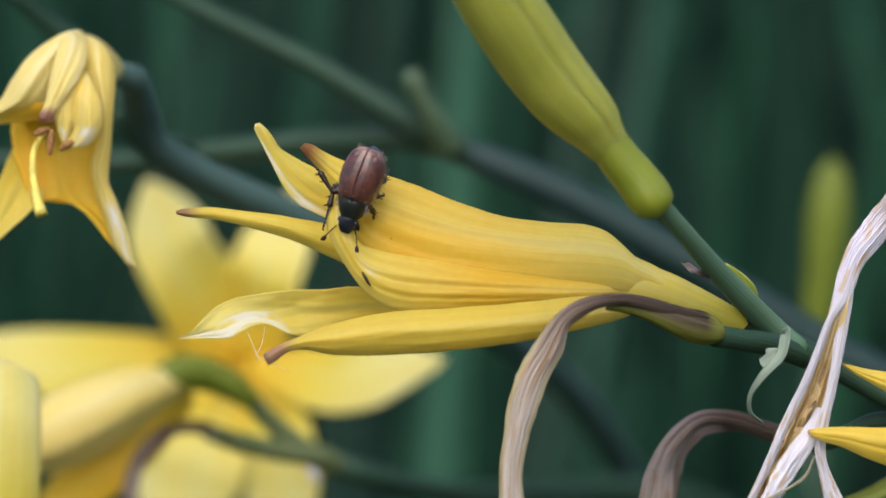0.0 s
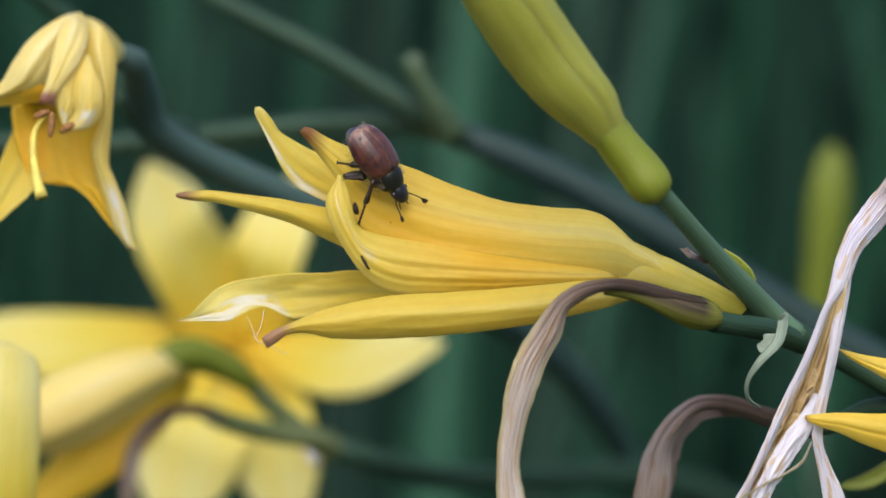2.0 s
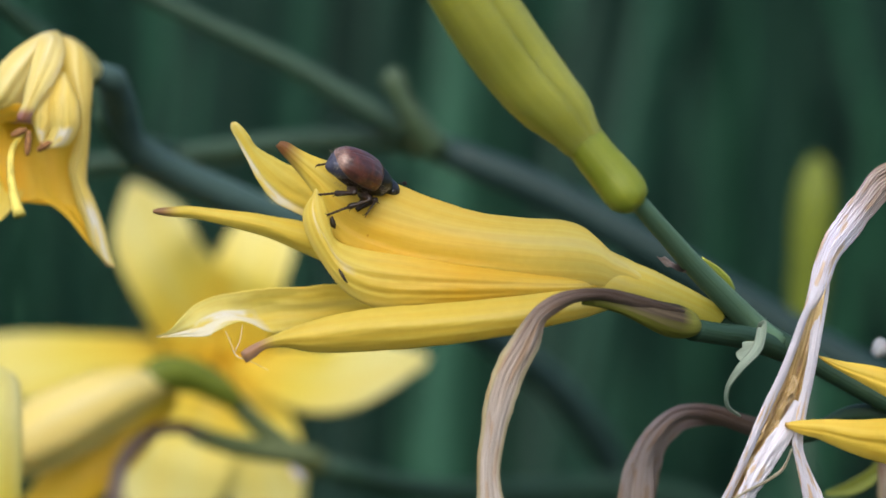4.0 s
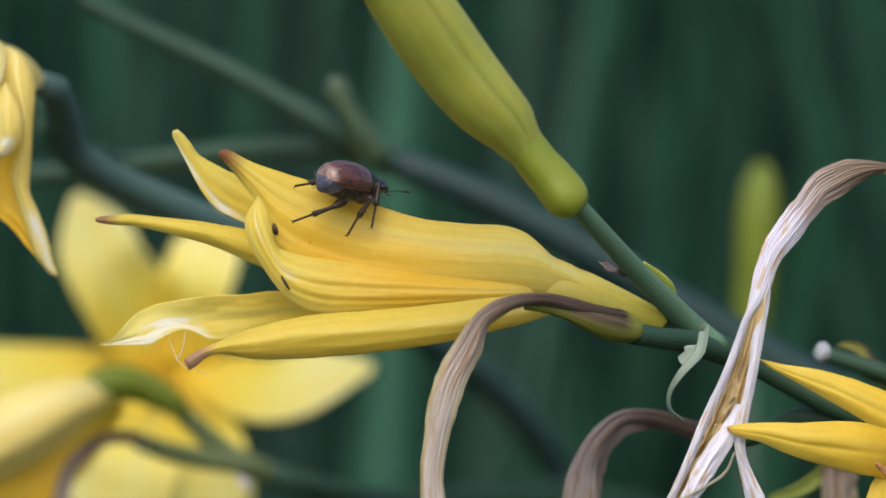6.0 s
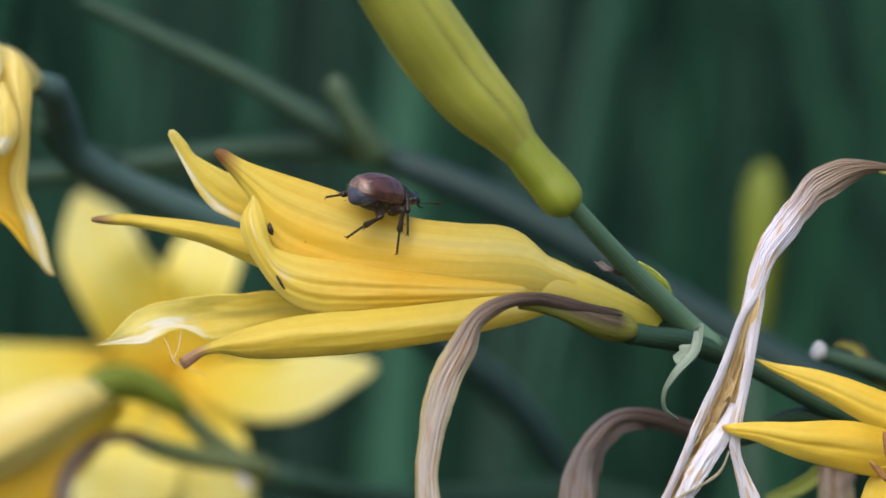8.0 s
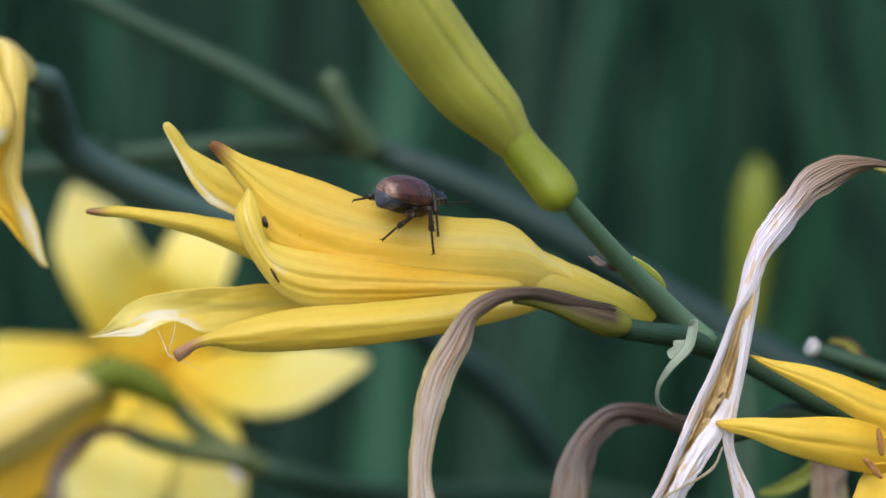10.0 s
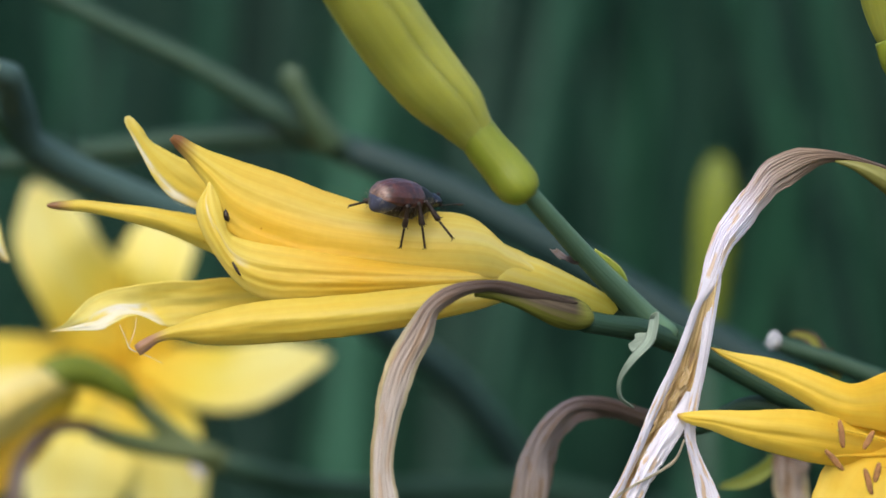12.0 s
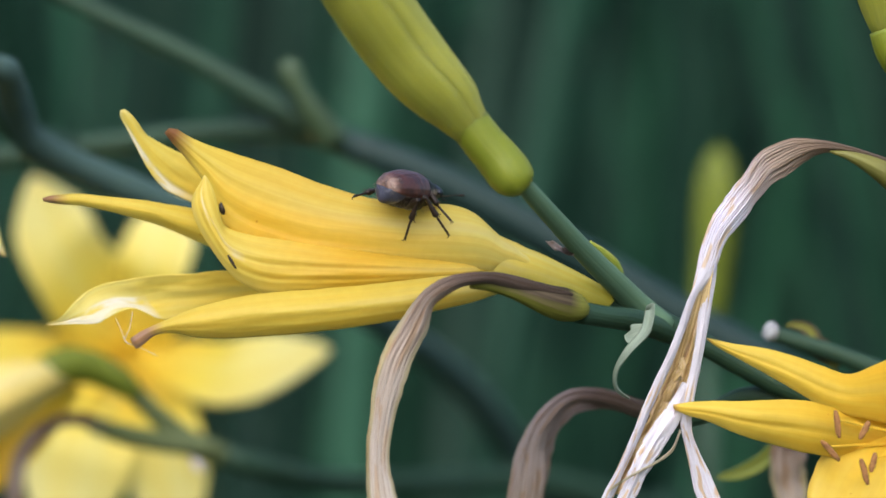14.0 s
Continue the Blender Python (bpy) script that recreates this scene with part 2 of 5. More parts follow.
def plain(name, col, rough, metal=0.0, noise_amt=0.25, scale=900.0, coat=0.0, shine=0.5):
    m, t, b = shader(name)
    g = grain(t, scale, (1, 1, 1), 4, "Object")
    dark = tuple(c * (1 - noise_amt) for c in col)
    lite = tuple(min(1, c * (1 + noise_amt)) for c in col)
    t.links.new(ramp(t, g, [(0.3, dark), (0.7, lite)]), b.inputs["Base Color"])
    b.inputs["Roughness"].default_value, b.inputs["Metallic"].default_value = rough, metal
    b.inputs["Coat Weight"].default_value = coat
    b.inputs["Specular IOR Level"].default_value = shine
    bump(t, b, g, 0.35, 0.0001)
    return m


def wing_paint():
    m, t, b = shader("wing_case_brown")
    u, v = along(t)
    g = grain(t, 1300.0, (1, 1, 1), 5, "Object")
    rows = t.nodes.new("ShaderNodeMath")
    rows.operation = 'MULTIPLY'
    rows.inputs[1].default_value = 130.0
    t.links.new(u, rows.inputs[0])
    wave = t.nodes.new("ShaderNodeMath")
    wave.operation = 'SINE'
    t.links.new(rows.outputs[0], wave.inputs[0])
    brown = ramp(t, g, [(0.3, (0.028, 0.009, 0.011)), (0.7, (0.108, 0.029, 0.019))])
    pale_end = blend(t, ramp(t, v, [(0.04, (0.8, 0.8, 0.8)), (0.26, (0, 0, 0))]), ramp(t, g, [(0.35, (0.2, 0.2, 0.2)), (0.6, (1, 1, 1))]), 1.0, 'MULTIPLY')
    t.links.new(blend(t, brown, (0.44, 0.28, 0.22), pale_end), b.inputs["Base Color"])
    b.inputs["Sheen Weight"].default_value, b.inputs["Sheen Roughness"].default_value = 0.13, 0.35
    b.inputs["Sheen Tint"].default_value = (0.58, 0.54, 0.82, 1)
    b.inputs["Roughness"].default_value = 0.42
    b.inputs["Coat Weight"].default_value, b.inputs["Coat Roughness"].default_value = 0.45, 0.24
    n1 = bump(t, b, wave.outputs[0], 0.15, 0.0001)
    n2 = node(t, "ShaderNodeBump", Strength=0.9, Distance=0.00012)
    t.links.new(g, n2.inputs["Height"])
    t.links.new(n1.outputs[0], n2.inputs["Normal"])
    t.links.new(n2.outputs[0], b.inputs["Normal"])
    return m


ELYTRA = wing_paint()
ELYTRA_END = plain("wing_case_pale_end", (0.15, 0.09, 0.08), 0.3, 0.0, 0.5, 1400.0)
HEAD = plain("head_blue_black", (0.008, 0.010, 0.020), 0.35, 0.1, 0.4, 1400.0, 0.3, 0.5)
LEG = plain("leg_dark_brown", (0.020, 0.011, 0.007), 0.42, 0.0, 0.4, 900.0, shine=0.4)
SHIELD = plain("shield_dark_green", (0.010, 0.013, 0.012), 0.42, 0.0, 0.4, 1400.0, 0.0, 0.35)
BELLY = plain("belly_black", (0.018, 0.011, 0.009), 0.55, 0.0, 0.4, 900.0, shine=0.25)
RUMP = plain("rump_slate", (0.045, 0.048, 0.080), 0.46, 0.0, 0.4, 900.0)
HAIR = plain("hair_grey", (0.30, 0.26, 0.20), 0.7)
SILK = plain("silk_white", (0.46, 0.47, 0.48), 0.5)
ANTHER = plain("anther_brown", (0.24, 0.11, 0.035), 0.8, 0.0, 0.4, 1500.0)
FILAMENT = plain("filament_golden", (0.88, 0.62, 0.07), 0.8, shine=0.1)
STYLE = plain("style_yellow_green", (0.62, 0.52, 0.12), 0.7, shine=0.2)
def ground_paint():
    m, t, b = shader("garden_ground")
    big = grain(t, 1.2, (1, 1, 1), 5, "Object")
    fine = grain(t, 60.0, (1, 1, 1), 6, "Object")
    soil = ramp(t, fine, [(0.3, (0.020, 0.014, 0.010)), (0.7, (0.060, 0.044, 0.030))])
    grass = ramp(t, fine, [(0.3, (0.020, 0.040, 0.012)), (0.7, (0.060, 0.100, 0.028))])
    t.links.new(blend(t, soil, grass, ramp(t, big, [(0.42, (0, 0, 0)), (0.56, (1, 1, 1))])), b.inputs["Base Color"])
    b.inputs["Roughness"].default_value = 0.9
    bump(t, b, fine, 0.8, 0.01)
    return m


SOIL = ground_paint()
SPECK = plain("speck_black", (0.02, 0.012, 0.008), 0.5)
CUT = plain("cut_stem_white", (0.33, 0.34, 0.37), 0.8, 0.0, 0.3, 600.0)


# ---- building tools ----
def V(p):
    """Millimetres from the yellow flower to metres in the world."""
    return Vector((p[0] / 1000, p[1] / 1000, H + p[2] / 1000))


def thing(name, at, label, category, group="", kind=""):
    ob = new(name)
    ob.empty_display_size = 0.01
    ob.location = V(at)
    return tagged(ob, label, category, group, kind)


def part(name, bm, material, parent=None, label="", smooth=True):
    """Link a bmesh, made in world metres, as one mesh under its parent."""
    me = bpy.data.meshes.new(name)
    for f in bm.faces:
        f.smooth = smooth
    bmesh.ops.recalc_face_normals(bm, faces=bm.faces)
    bm.to_mesh(me)
    bm.free()
    me.materials.append(material)
    ob = new(name, me)
    if parent:
        shift = Matrix.Identity(4)
        p = parent
        while p:
            shift = Matrix.Translation(p.location) @ shift
            p = p.parent
        me.transform(shift.inverted())
        ob.parent = parent
    if label:
        ob["label"] = label
    return ob


def glide(rows, n):
    """n points, evenly spaced, along a smooth curve through rows of numbers."""
    r = [np.array(q, float) for q in rows]
    r = [2 * r[0] - r[1]] + r + [2 * r[-1] - r[-2]]
    m = len(r) - 3

    def point(s):
        k = min(int(s), m - 1)
        f = s - k
        a, b, c, d = r[k:k + 4]
        return 0.5 * (2 * b + (c - a) * f + (2 * a - 5 * b + 4 * c - d) * f * f + (3 * b - a - 3 * c + d) * f ** 3)

    steps = np.linspace(0, m, 16 * m + 1)
    fine = np.array([point(q) for q in steps])
    run = np.concatenate([[0], np.cumsum(np.linalg.norm(np.diff(fine[:, :3], axis=0), axis=1))])
    return [point(q) for q in np.interp(np.linspace(0, run[-1], n), run, steps)]


def skin(bm, grid, uv, closed=False):
    """Faces over a grid of vertices, with uv (u across, v along)."""
    n, m = len(grid), len(grid[0])
    for i in range(n - 1):
        for j in range(m if closed else m - 1):
            k = (j + 1) % m
            f = bm.faces.new((grid[i][j], grid[i][k], grid[i + 1][k], grid[i + 1][j]))
            for lp, (a, c) in zip(f.loops, ((i, j), (i, j + 1), (i + 1, j + 1), (i + 1, j))):
                lp[uv].uv = (c / (m if closed else m - 1), a / (n - 1))


def blade(rows, face, cup=0.2, n=30, m=12, thick=0.25, ruffle=0.0, pleat=0.0, pleats=3, twist=0.0, seed=0, rib=0.0, edge=0.0, crumple=0.0):
    """A petal or leaf: rows of (x, y, z, left width, right width) in mm from base to tip, face: where its upper side looks."""
    bm = bmesh.new()
    uv = bm.loops.layers.uv.new("uv")
    pts = glide(rows, n)
    rnd = random.Random(seed)
    ph = rnd.random() * 6
    top, low = [], []
    for i, p in enumerate(pts):
        a, b = pts[max(0, i - 1)][:3], pts[min(n - 1, i + 1)][:3]
        tan = Vector(b - a).normalized()
        f = Vector(face).normalized()
        side = tan.cross(f).normalized()
        nor = side.cross(tan).normalized()
        s = i / (n - 1)
        q = Matrix.Rotation(radians(twist) * s, 3, tan)
        side, nor = q @ side, q @ nor
        c = Vector(p[:3])
        close = math.sqrt(max(0.0, 1 - (max(0.0, s - 0.978) / 0.0225) ** 2))
        wl, wr = max(p[3] * close, 0.04), max(p[4] * close, 0.04)
        rt, rl = [], []
        for j in range(m + 1):
            x = 2 * j / m - 1
            w = wl if x < 0 else wr
            off = cup * (wl + wr) / 2 * x * x
            off += min(1, 0.3 + 3 * s) * pleat * (wl + wr) / 2 * math.sin(pleats * math.pi * x + ph + 2.5 * s + 0.6 * math.sin(7 * s))
            off += ruffle * abs(x) ** 3 * math.sin(11 * s + ph + x) * min(1, 3 * s)
            off += rib * math.exp(-(x / 0.09) ** 2) - 0.6 * rib * (math.exp(-((abs(x) - 0.4) / 0.1) ** 2))
            off += edge * max(0, abs(x) - 0.75) * 4
            if crumple:
                half = (wl + wr) / 2
                off += min(1, 3.5 * s) * crumple * half * (noise.noise((x * 3.2 + seed, s * 9, 0.3)) + 0.5 * noise.noise((x * 8 + seed, s * 16, 4.3)))
                w *= 1 + 0.35 * crumple * noise.noise((s * 14, seed + (x > 0), 1.7)) * 2
            k = c + side * (w * x) + nor * off
            h = thick * 0.5 * (1 - 0.85 * x ** 4)
            rt.append(bm.verts.new(V(k + nor * h)))
            rl.append(bm.verts.new(V(k - nor * h)))
        top.append(rt)
        low.append(rl)
    skin(bm, top, uv)
    skin(bm, [r[::-1] for r in low], uv)
    for r in (0, -1):
        for j in range(m):
            bm.faces.new((top[r][j], top[r][j + 1], low[r][j + 1], low[r][j]))
    for j in (0, m):
        for i in range(n - 1):
            bm.faces.new((top[i][j], top[i + 1][j], low[i + 1][j], low[i][j]))
    return bm


def pipe(rows, n=24, m=14, ribs=0, rib=0.0, flat=1.0, wobble=0.0, seed=0, grooves=()):
    """A round body swept along rows of (x, y, z, radius) in mm, closed at both ends."""
    bm = bmesh.new()
    uv = bm.loops.layers.uv.new("uv")
    pts = glide(rows, n)
    rnd = random.Random(seed)
    ph = rnd.random() * 9
    up = Vector((0, -1, 0.05))
    grid = []
    for i, p in enumerate(pts):
        tan = Vector(pts[min(n - 1, i + 1)][:3] - pts[max(0, i - 1)][:3]).normalized()
        side = tan.cross(up).normalized()
        nor = side.cross(tan)
        ring = []
        for j in range(m):
            a = 2 * math.pi * j / m
            r = max(p[3], 0.03) * (1 + rib * math.cos(ribs * a + 0.5) + wobble * math.sin(3 * a + ph + 9 * i / n))
            for at, deep, wide in grooves:
                s = max(0.0, i / (n - 1) - 0.35) / 0.65
                r *= 1 - deep * s * math.exp(-((math.degrees(a) - at) / wide) ** 2)
            ring.append(bm.verts.new(V(Vector(p[:3]) + side * r * math.cos(a) + nor * r * flat * math.sin(a))))
        grid.append(ring)
    skin(bm, grid, uv, True)
    bm.faces.new(grid[0][::-1])
    bm.faces.new(grid[-1])
    return bm


def sheet(rows, n=52, m=20, thick=0.22, pleats=(), crumple=0.0, fine=0.0, lines=6, seed=0):
    """A petal between two edges: rows of (edge point, other edge point, bulge towards the open side) in mm, from base to tip.
    pleats: (place at the base, place at the tip, half width, depth) across the blade, -1 to 1."""
    bm = bmesh.new()
    uv = bm.loops.layers.uv.new("uv")
    pts = glide(rows, n)
    mids = [Vector((p[:3] + p[3:6]) / 2) for p in pts]
    top, low = [], []
    for i, p in enumerate(pts):
        s = i / (n - 1)
        a, b = Vector(p[:3]), Vector(p[3:6])
        tan = (mids[min(n - 1, i + 1)] - mids[max(0, i - 1)]).normalized()
        across = b - a
        half = max(across.length / 2, 0.05)
        nor = across.cross(tan).normalized()
        if nor.y > 0:
            nor = -nor
        fade = min(1, 1.7 * s) * (1 - s ** 6)
        rt, rl = [], []
        for j in range(m + 1):
            x = 2 * j / m - 1
            off = p[6] * (1 - x * x)
            for x0, x1, wide, deep in pleats:
                off += fade * deep * math.exp(-((x - x0 - (x1 - x0) * s) / wide) ** 2)
            wave = noise.noise((x * 2.4 + 5.1 * seed, s * 7, 0.3)) + 0.5 * noise.noise((x * 6 + 3.3 * seed, s * 15, 4.3))
            off += fade * crumple * half * wave
            off += fine * half * math.sin(lines * math.pi * x + 2.2 * math.sin(4 * s + seed) + 3 * wave) * fade
            push = 1 + 0.5 * crumple * noise.noise((s * 13, 2.7 * seed + (x > 0), 1.7)) * fade
            push += 0.35 * crumple * noise.noise((s * 48, 1.9 * seed + (x > 0), 6.2)) * fade
            k = (a + b) / 2 + across * (0.5 * x * push) + nor * off
            h = thick * 0.5 * (1 - 0.85 * x ** 4) * (1 - 0.8 * s ** 12)
            rt.append(bm.verts.new(V(k + nor * h)))
            rl.append(bm.verts.new(V(k - nor * h)))
        top.append(rt)
        low.append(rl)
    skin(bm, top, uv)
    skin(bm, [r[::-1] for r in low], uv)
    for r in (0, -1):
        for j in range(m):
            bm.faces.new((top[r][j], top[r][j + 1], low[r][j + 1], low[r][j]))
    for j in (0, m):
        for i in range(n - 1):
            bm.faces.new((top[i][j], top[i + 1][j], low[i + 1][j], low[i][j]))
    return bm


# ---- ground ----
def ground():
    bm = bmesh.new()
    n = 40
    vs = []
    for i in range(n + 1):
        row = []
        for j in range(n + 1):
            x, y = [math.copysign(abs(2 * k / n - 1) ** 3, 2 * k / n - 1) * 60 for k in (i, j)]
            row.append(bm.verts.new((x, y, noise.noise((x * 3, y * 3, 0)) * 0.02 - 0.01)))
        vs.append(row)
    for i in range(n):
        for j in range(n):
            bm.faces.new((vs[i][j], vs[i + 1][j], vs[i + 1][j + 1], vs[i][j + 1]))
    tagged(part("ground", bm, SOIL), "garden ground of dark soil and patches of grass", "ground", kind="structure")


ground()


# ---- daylily clumps behind ----
def leaf_mesh(height, lean, width, droop, seed):
    """A strap leaf, folded along its middle, standing at the origin."""
    rnd = random.Random(seed)
    bm = bmesh.new()
    uv = bm.loops.layers.uv.new("uv")
    n, m = 16, 4
    grid = []
    for i in range(n):
        s = i / (n - 1)
        ang = lean + droop * s ** 3
        x = height * (s * math.sin(lean) + droop * 0.25 * s ** 3)
        z = height * (s * math.cos(lean) - droop * 0.12 * s ** 4)
        w = width * (0.75 + 0.5 * s) * (1 - s ** 4) + 0.0004
        row = []
        for j in range(m + 1):
            k = 2 * j / m - 1
            fold = abs(k) * w * 0.45
            row.append(bm.verts.new((x - fold * math.cos(ang), k * w, z + fold * math.sin(ang))))
        grid.append(row)
    skin(bm, grid, uv)
    me = bpy.data.meshes.new("leaf")
    for f in bm.faces:
        f.smooth = True
    bm.to_mesh(me)
    bm.free()
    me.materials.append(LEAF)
    return me


def clumps():
    rnd = random.Random(5)
    kinds = [leaf_mesh(rnd.uniform(0.8, 1.05), rnd.uniform(0.0, 0.12), rnd.uniform(0.004, 0.007), rnd.uniform(0.05, 0.4), k) for k in range(10)]
    for k in range(26):
        row = k // 9
        x = -0.42 + 0.105 * (k % 9) + rnd.uniform(-0.03, 0.03)
        y = 0.35 + 0.28 * row + rnd.uniform(-0.05, 0.05)
        if row == 0 and 0.05 < x < 0.14:
            x += 0.2
        c = new("daylily_clump")
        c.location = (x, y, -0.02)
        tagged(c, "clump of long dark green strap-shaped daylily leaves", "plant", "daylily leaf clumps behind the flowers")
        for i in range(17):
            lf = new("leaf", kinds[rnd.randrange(10)])
            lf.parent = c
            a = rnd.uniform(0, 6.28) if row else rnd.uniform(-0.15, 3.3)
            lf.matrix_basis = Matrix.Translation((0.03 * math.cos(a), 0.03 * math.sin(a), 0)) @ Matrix.Rotation(a, 4, 'Z') @ Matrix.Scale(rnd.uniform(0.85, 1.15), 4)


clumps()


def far_foliage():
    """A dense bed of long leaves that closes the view behind the clumps."""
    rnd = random.Random(9)
    vs, fs = [], []
    for k in range(21000):
        if k < 15500:
            x, y = rnd.uniform(-1.7, 1.7), rnd.uniform(1.05, 2.5)
        else:
            x, y = rnd.choice((-1, 1)) * rnd.uniform(0.55, 1.7), rnd.uniform(-0.15, 1.2)
        # gaps between the tufts
        if noise.noise((x * 9, y * 2.2, 1.3)) > (0.12 if x < 0.02 else -0.02):
            continue
        # a ragged outline to the bed
        x += max(0, abs(x) - 0.8) * 1.3 * noise.noise((x * 1.7, y * 2.3, 7.1))
        y += max(0, y - 1.5) * 1.3 * noise.noise((x * 2.1, y * 1.3, 3.4)) + (0.35 * noise.noise((x * 4, 1.7, 5.2)) if k >= 15500 else 0)
        edge = 1 - max(abs(x) / 1.7, (y - 1) / 1.5) ** 4 * 0.5
        edge = max(0.35, edge)
        low = 1 if k < 15500 else 0.5
        z = rnd.uniform(-0.02, 0.62) * edge * low
        h, w, t = rnd.uniform(0.3, 0.65) * edge * low, rnd.uniform(0.005, 0.010), rnd.uniform(0, 3.14)
        dx, dy = math.cos(t) * w, math.sin(t) * w
        lx, ly = rnd.gauss(0, 0.045), rnd.gauss(0, 0.045)
        b = len(vs)
        vs += [(x - dx, y - dy, z), (x + dx, y + dy, z), (x + lx * 0.3 + dx * 1.2, y + ly * 0.3 + dy * 1.2, z + h * 0.6),
               (x + lx * 0.3 - dx * 1.2, y + ly * 0.3 - dy * 1.2, z + h * 0.6), (x + lx, y + ly, z + h)]
        fs += [(b, b + 1, b + 2, b + 3), (b + 3, b + 2, b + 4)]
    me = bpy.data.meshes.new("foliage")
    me.from_pydata(vs, [], fs)
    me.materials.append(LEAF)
    tagged(new("foliage", me), "dense bed of long dark green daylily leaves", "foliage", kind="stuff")


far_foliage()


# ---- the main stalk ----
def main_stalk():
    st = thing("daylily_stalk", (64.8, 6.0, -28.2), "blue-green daylily stalk with forked pedicels and small bracts", "stem")
    part("stem", pipe([(40.1, 5.0, -9.0, 1.2), (43.6, 6.0, -11.7, 1.45), (55.6, 8.0, -18.7, 1.45), (72.1, 8.0, -30.6, 2.0), (120, 8, -95, 3.0),
                       (160, 10, -250, 3.6), (175, 10, -450, 4.2), (178, 10, -665, 5.0)], 130), STEM, st)
    part("pedicel", pipe([(25.8, -20.0, 5.6, 1.1), (29.5, -14.0, 1.6, 1.2), (34.0, -6.0, -3.1, 1.35), (38.4, 1.0, -7.3, 1.5), (41.7, 5.0, -10.4, 1.6), (45.0, 6.0, -12.8, 1.4)], 28), GREY_STEM, st)
    part("pedicel", pipe([(33.3, -6.0, -10.6, 1.4), (36.6, -3.0, -11.2, 1.35), (40.8, 2.0, -11.9, 1.5), (45.7, 7.0, -13.7, 1.4)], 16), STEM, st)
    part("pedicel", pipe([(36.0, 3.0, -8.8, 1.0), (38.5, 4.0, -9.8, 1.4), (42.1, 6.0, -11.6, 1.8)], 10), STEM, st)
    part("pedicel", pipe([(46.3, 16.0, -24.6, 1.1), (49.5, 14.0, -24.2, 1.1), (54.5, 11.0, -21.8, 1.2), (60.0, 9.0, -22.0, 1.4)], 16), STEM, st)
    part("bract", blade([(42.4, 0.0, -12.0, 0.65, 0.65), (42.3, -4.0, -10.4, 0.79, 0.65), (41.5, -7.0, -13.1, 0.94, 0.72), (39.2, -8.0, -15.7, 0.79, 0.72),
                         (37.8, -7.0, -17.9, 0.58, 0.50), (37.8, -6.0, -20.0, 0.43, 0.36), (39.4, -5.0, -21.4, 0.22, 0.22)], (-0.3, -1, 0.2), 0.5, 40, 6, twist=60), BRACT, st, "curled pale green bract")
    part("bract", blade([(42.0, -6.0, -12.5, 0.5, 0.5), (40.7, -6.0, -13.4, 1.2, 1.4), (39.6, -6.0, -13.8, 1.0, 1.2), (38.8, -6.0, -13.5, 0.2, 0.2)], (-0.2, -1, 0.3), 0.3, 14, 8), BRACT, st)
    part("bract", blade([(34.8, -3.0, -2.2, 0.5, 0.5), (36.7, 0.0, -3.3, 0.5, 0.5), (38.3, 3.0, -4.7, 0.5, 0.5), (39.2, 4.0, -6.3, 0.3, 0.3)], (0.2, -1, 0.3), 0.3, 16, 8), OVARY, st)
    part("bract", blade([(32.6, -8.0, -3.5, 0.3, 0.3), (31.2, -6.0, -2.8, 0.5, 0.4), (30.2, -4.0, -2.3, 0.3, 0.4), (29.4, -3.0, -1.7, 0.1, 0.1)], (0, -1, 0.2), 0.6, 14, 6, ruffle=0.5), DRY_DARK, st, "dry brown bract")

    cut = part("branch_stub", pipe([(74.9, 26.0, -19.7, 1.4), (67.6, 26.0, -16.7, 1.15), (61.0, 26.0, -14.5, 1.1), (59.2, 26.0, -13.8, 1.1)], 16), STEM, st, "cut green side branch")
    part("cut_face", pipe([(59.7, 26.0, -14.0, 1.12), (59.1, 25.5, -13.7, 1.3), (58.75, 25.3, -13.55, 1.05)], 8, 14, wobble=0.1), CUT, cut, "dry white cut end")
    part("branch_stub", pipe([(74.9, 26.0, -19.7, 1.8), (84.1, 18.0, -25.5, 1.9), (90.5, 12.0, -31.1, 2.0)], 12), STEM, st)
    part("bract", blade([(68.5, 28.0, -18.0, 1.4, 1.4), (65.2, 28.0, -15.9, 1.4, 1.4), (64.6, 29.0, -13.9, 0.9, 0.9), (62.9, 30.0, -13.1, 0.6, 0.6), (61.5, 30.0, -13.1, 0.2, 0.2)], (0, -1, 0.3), 0.8, 20, 8), OVARY_DRY, st)
    part("bract", blade([(62.0, 36.0, -27.2, 0.8, 0.8), (59.4, 36.0, -30.5, 1.0, 1.0), (56.0, 36.0, -32.5, 0.9, 0.9), (52.6, 36.0, -33.1, 0.3, 0.3)], (0, -1, 0.3), 0.5, 20, 8), OLIVE, st)
    part("bract", blade([(61.7, 34.0, -22.1, 1.4, 1.4), (62.3, 34.0, -26.4, 2.2, 2.2), (62.0, 34.0, -31.6, 2.4, 2.4), (62.5, 34.0, -37.5, 2.0, 2.0), (63.2, 30.0, -41.8, 0.6, 0.6)], (0, -1, 0.2), -0.4, 24, 12, pleat=0.1, seed=17, crumple=0.3), DRY, st, "dry tan hanging bract")


main_stalk()


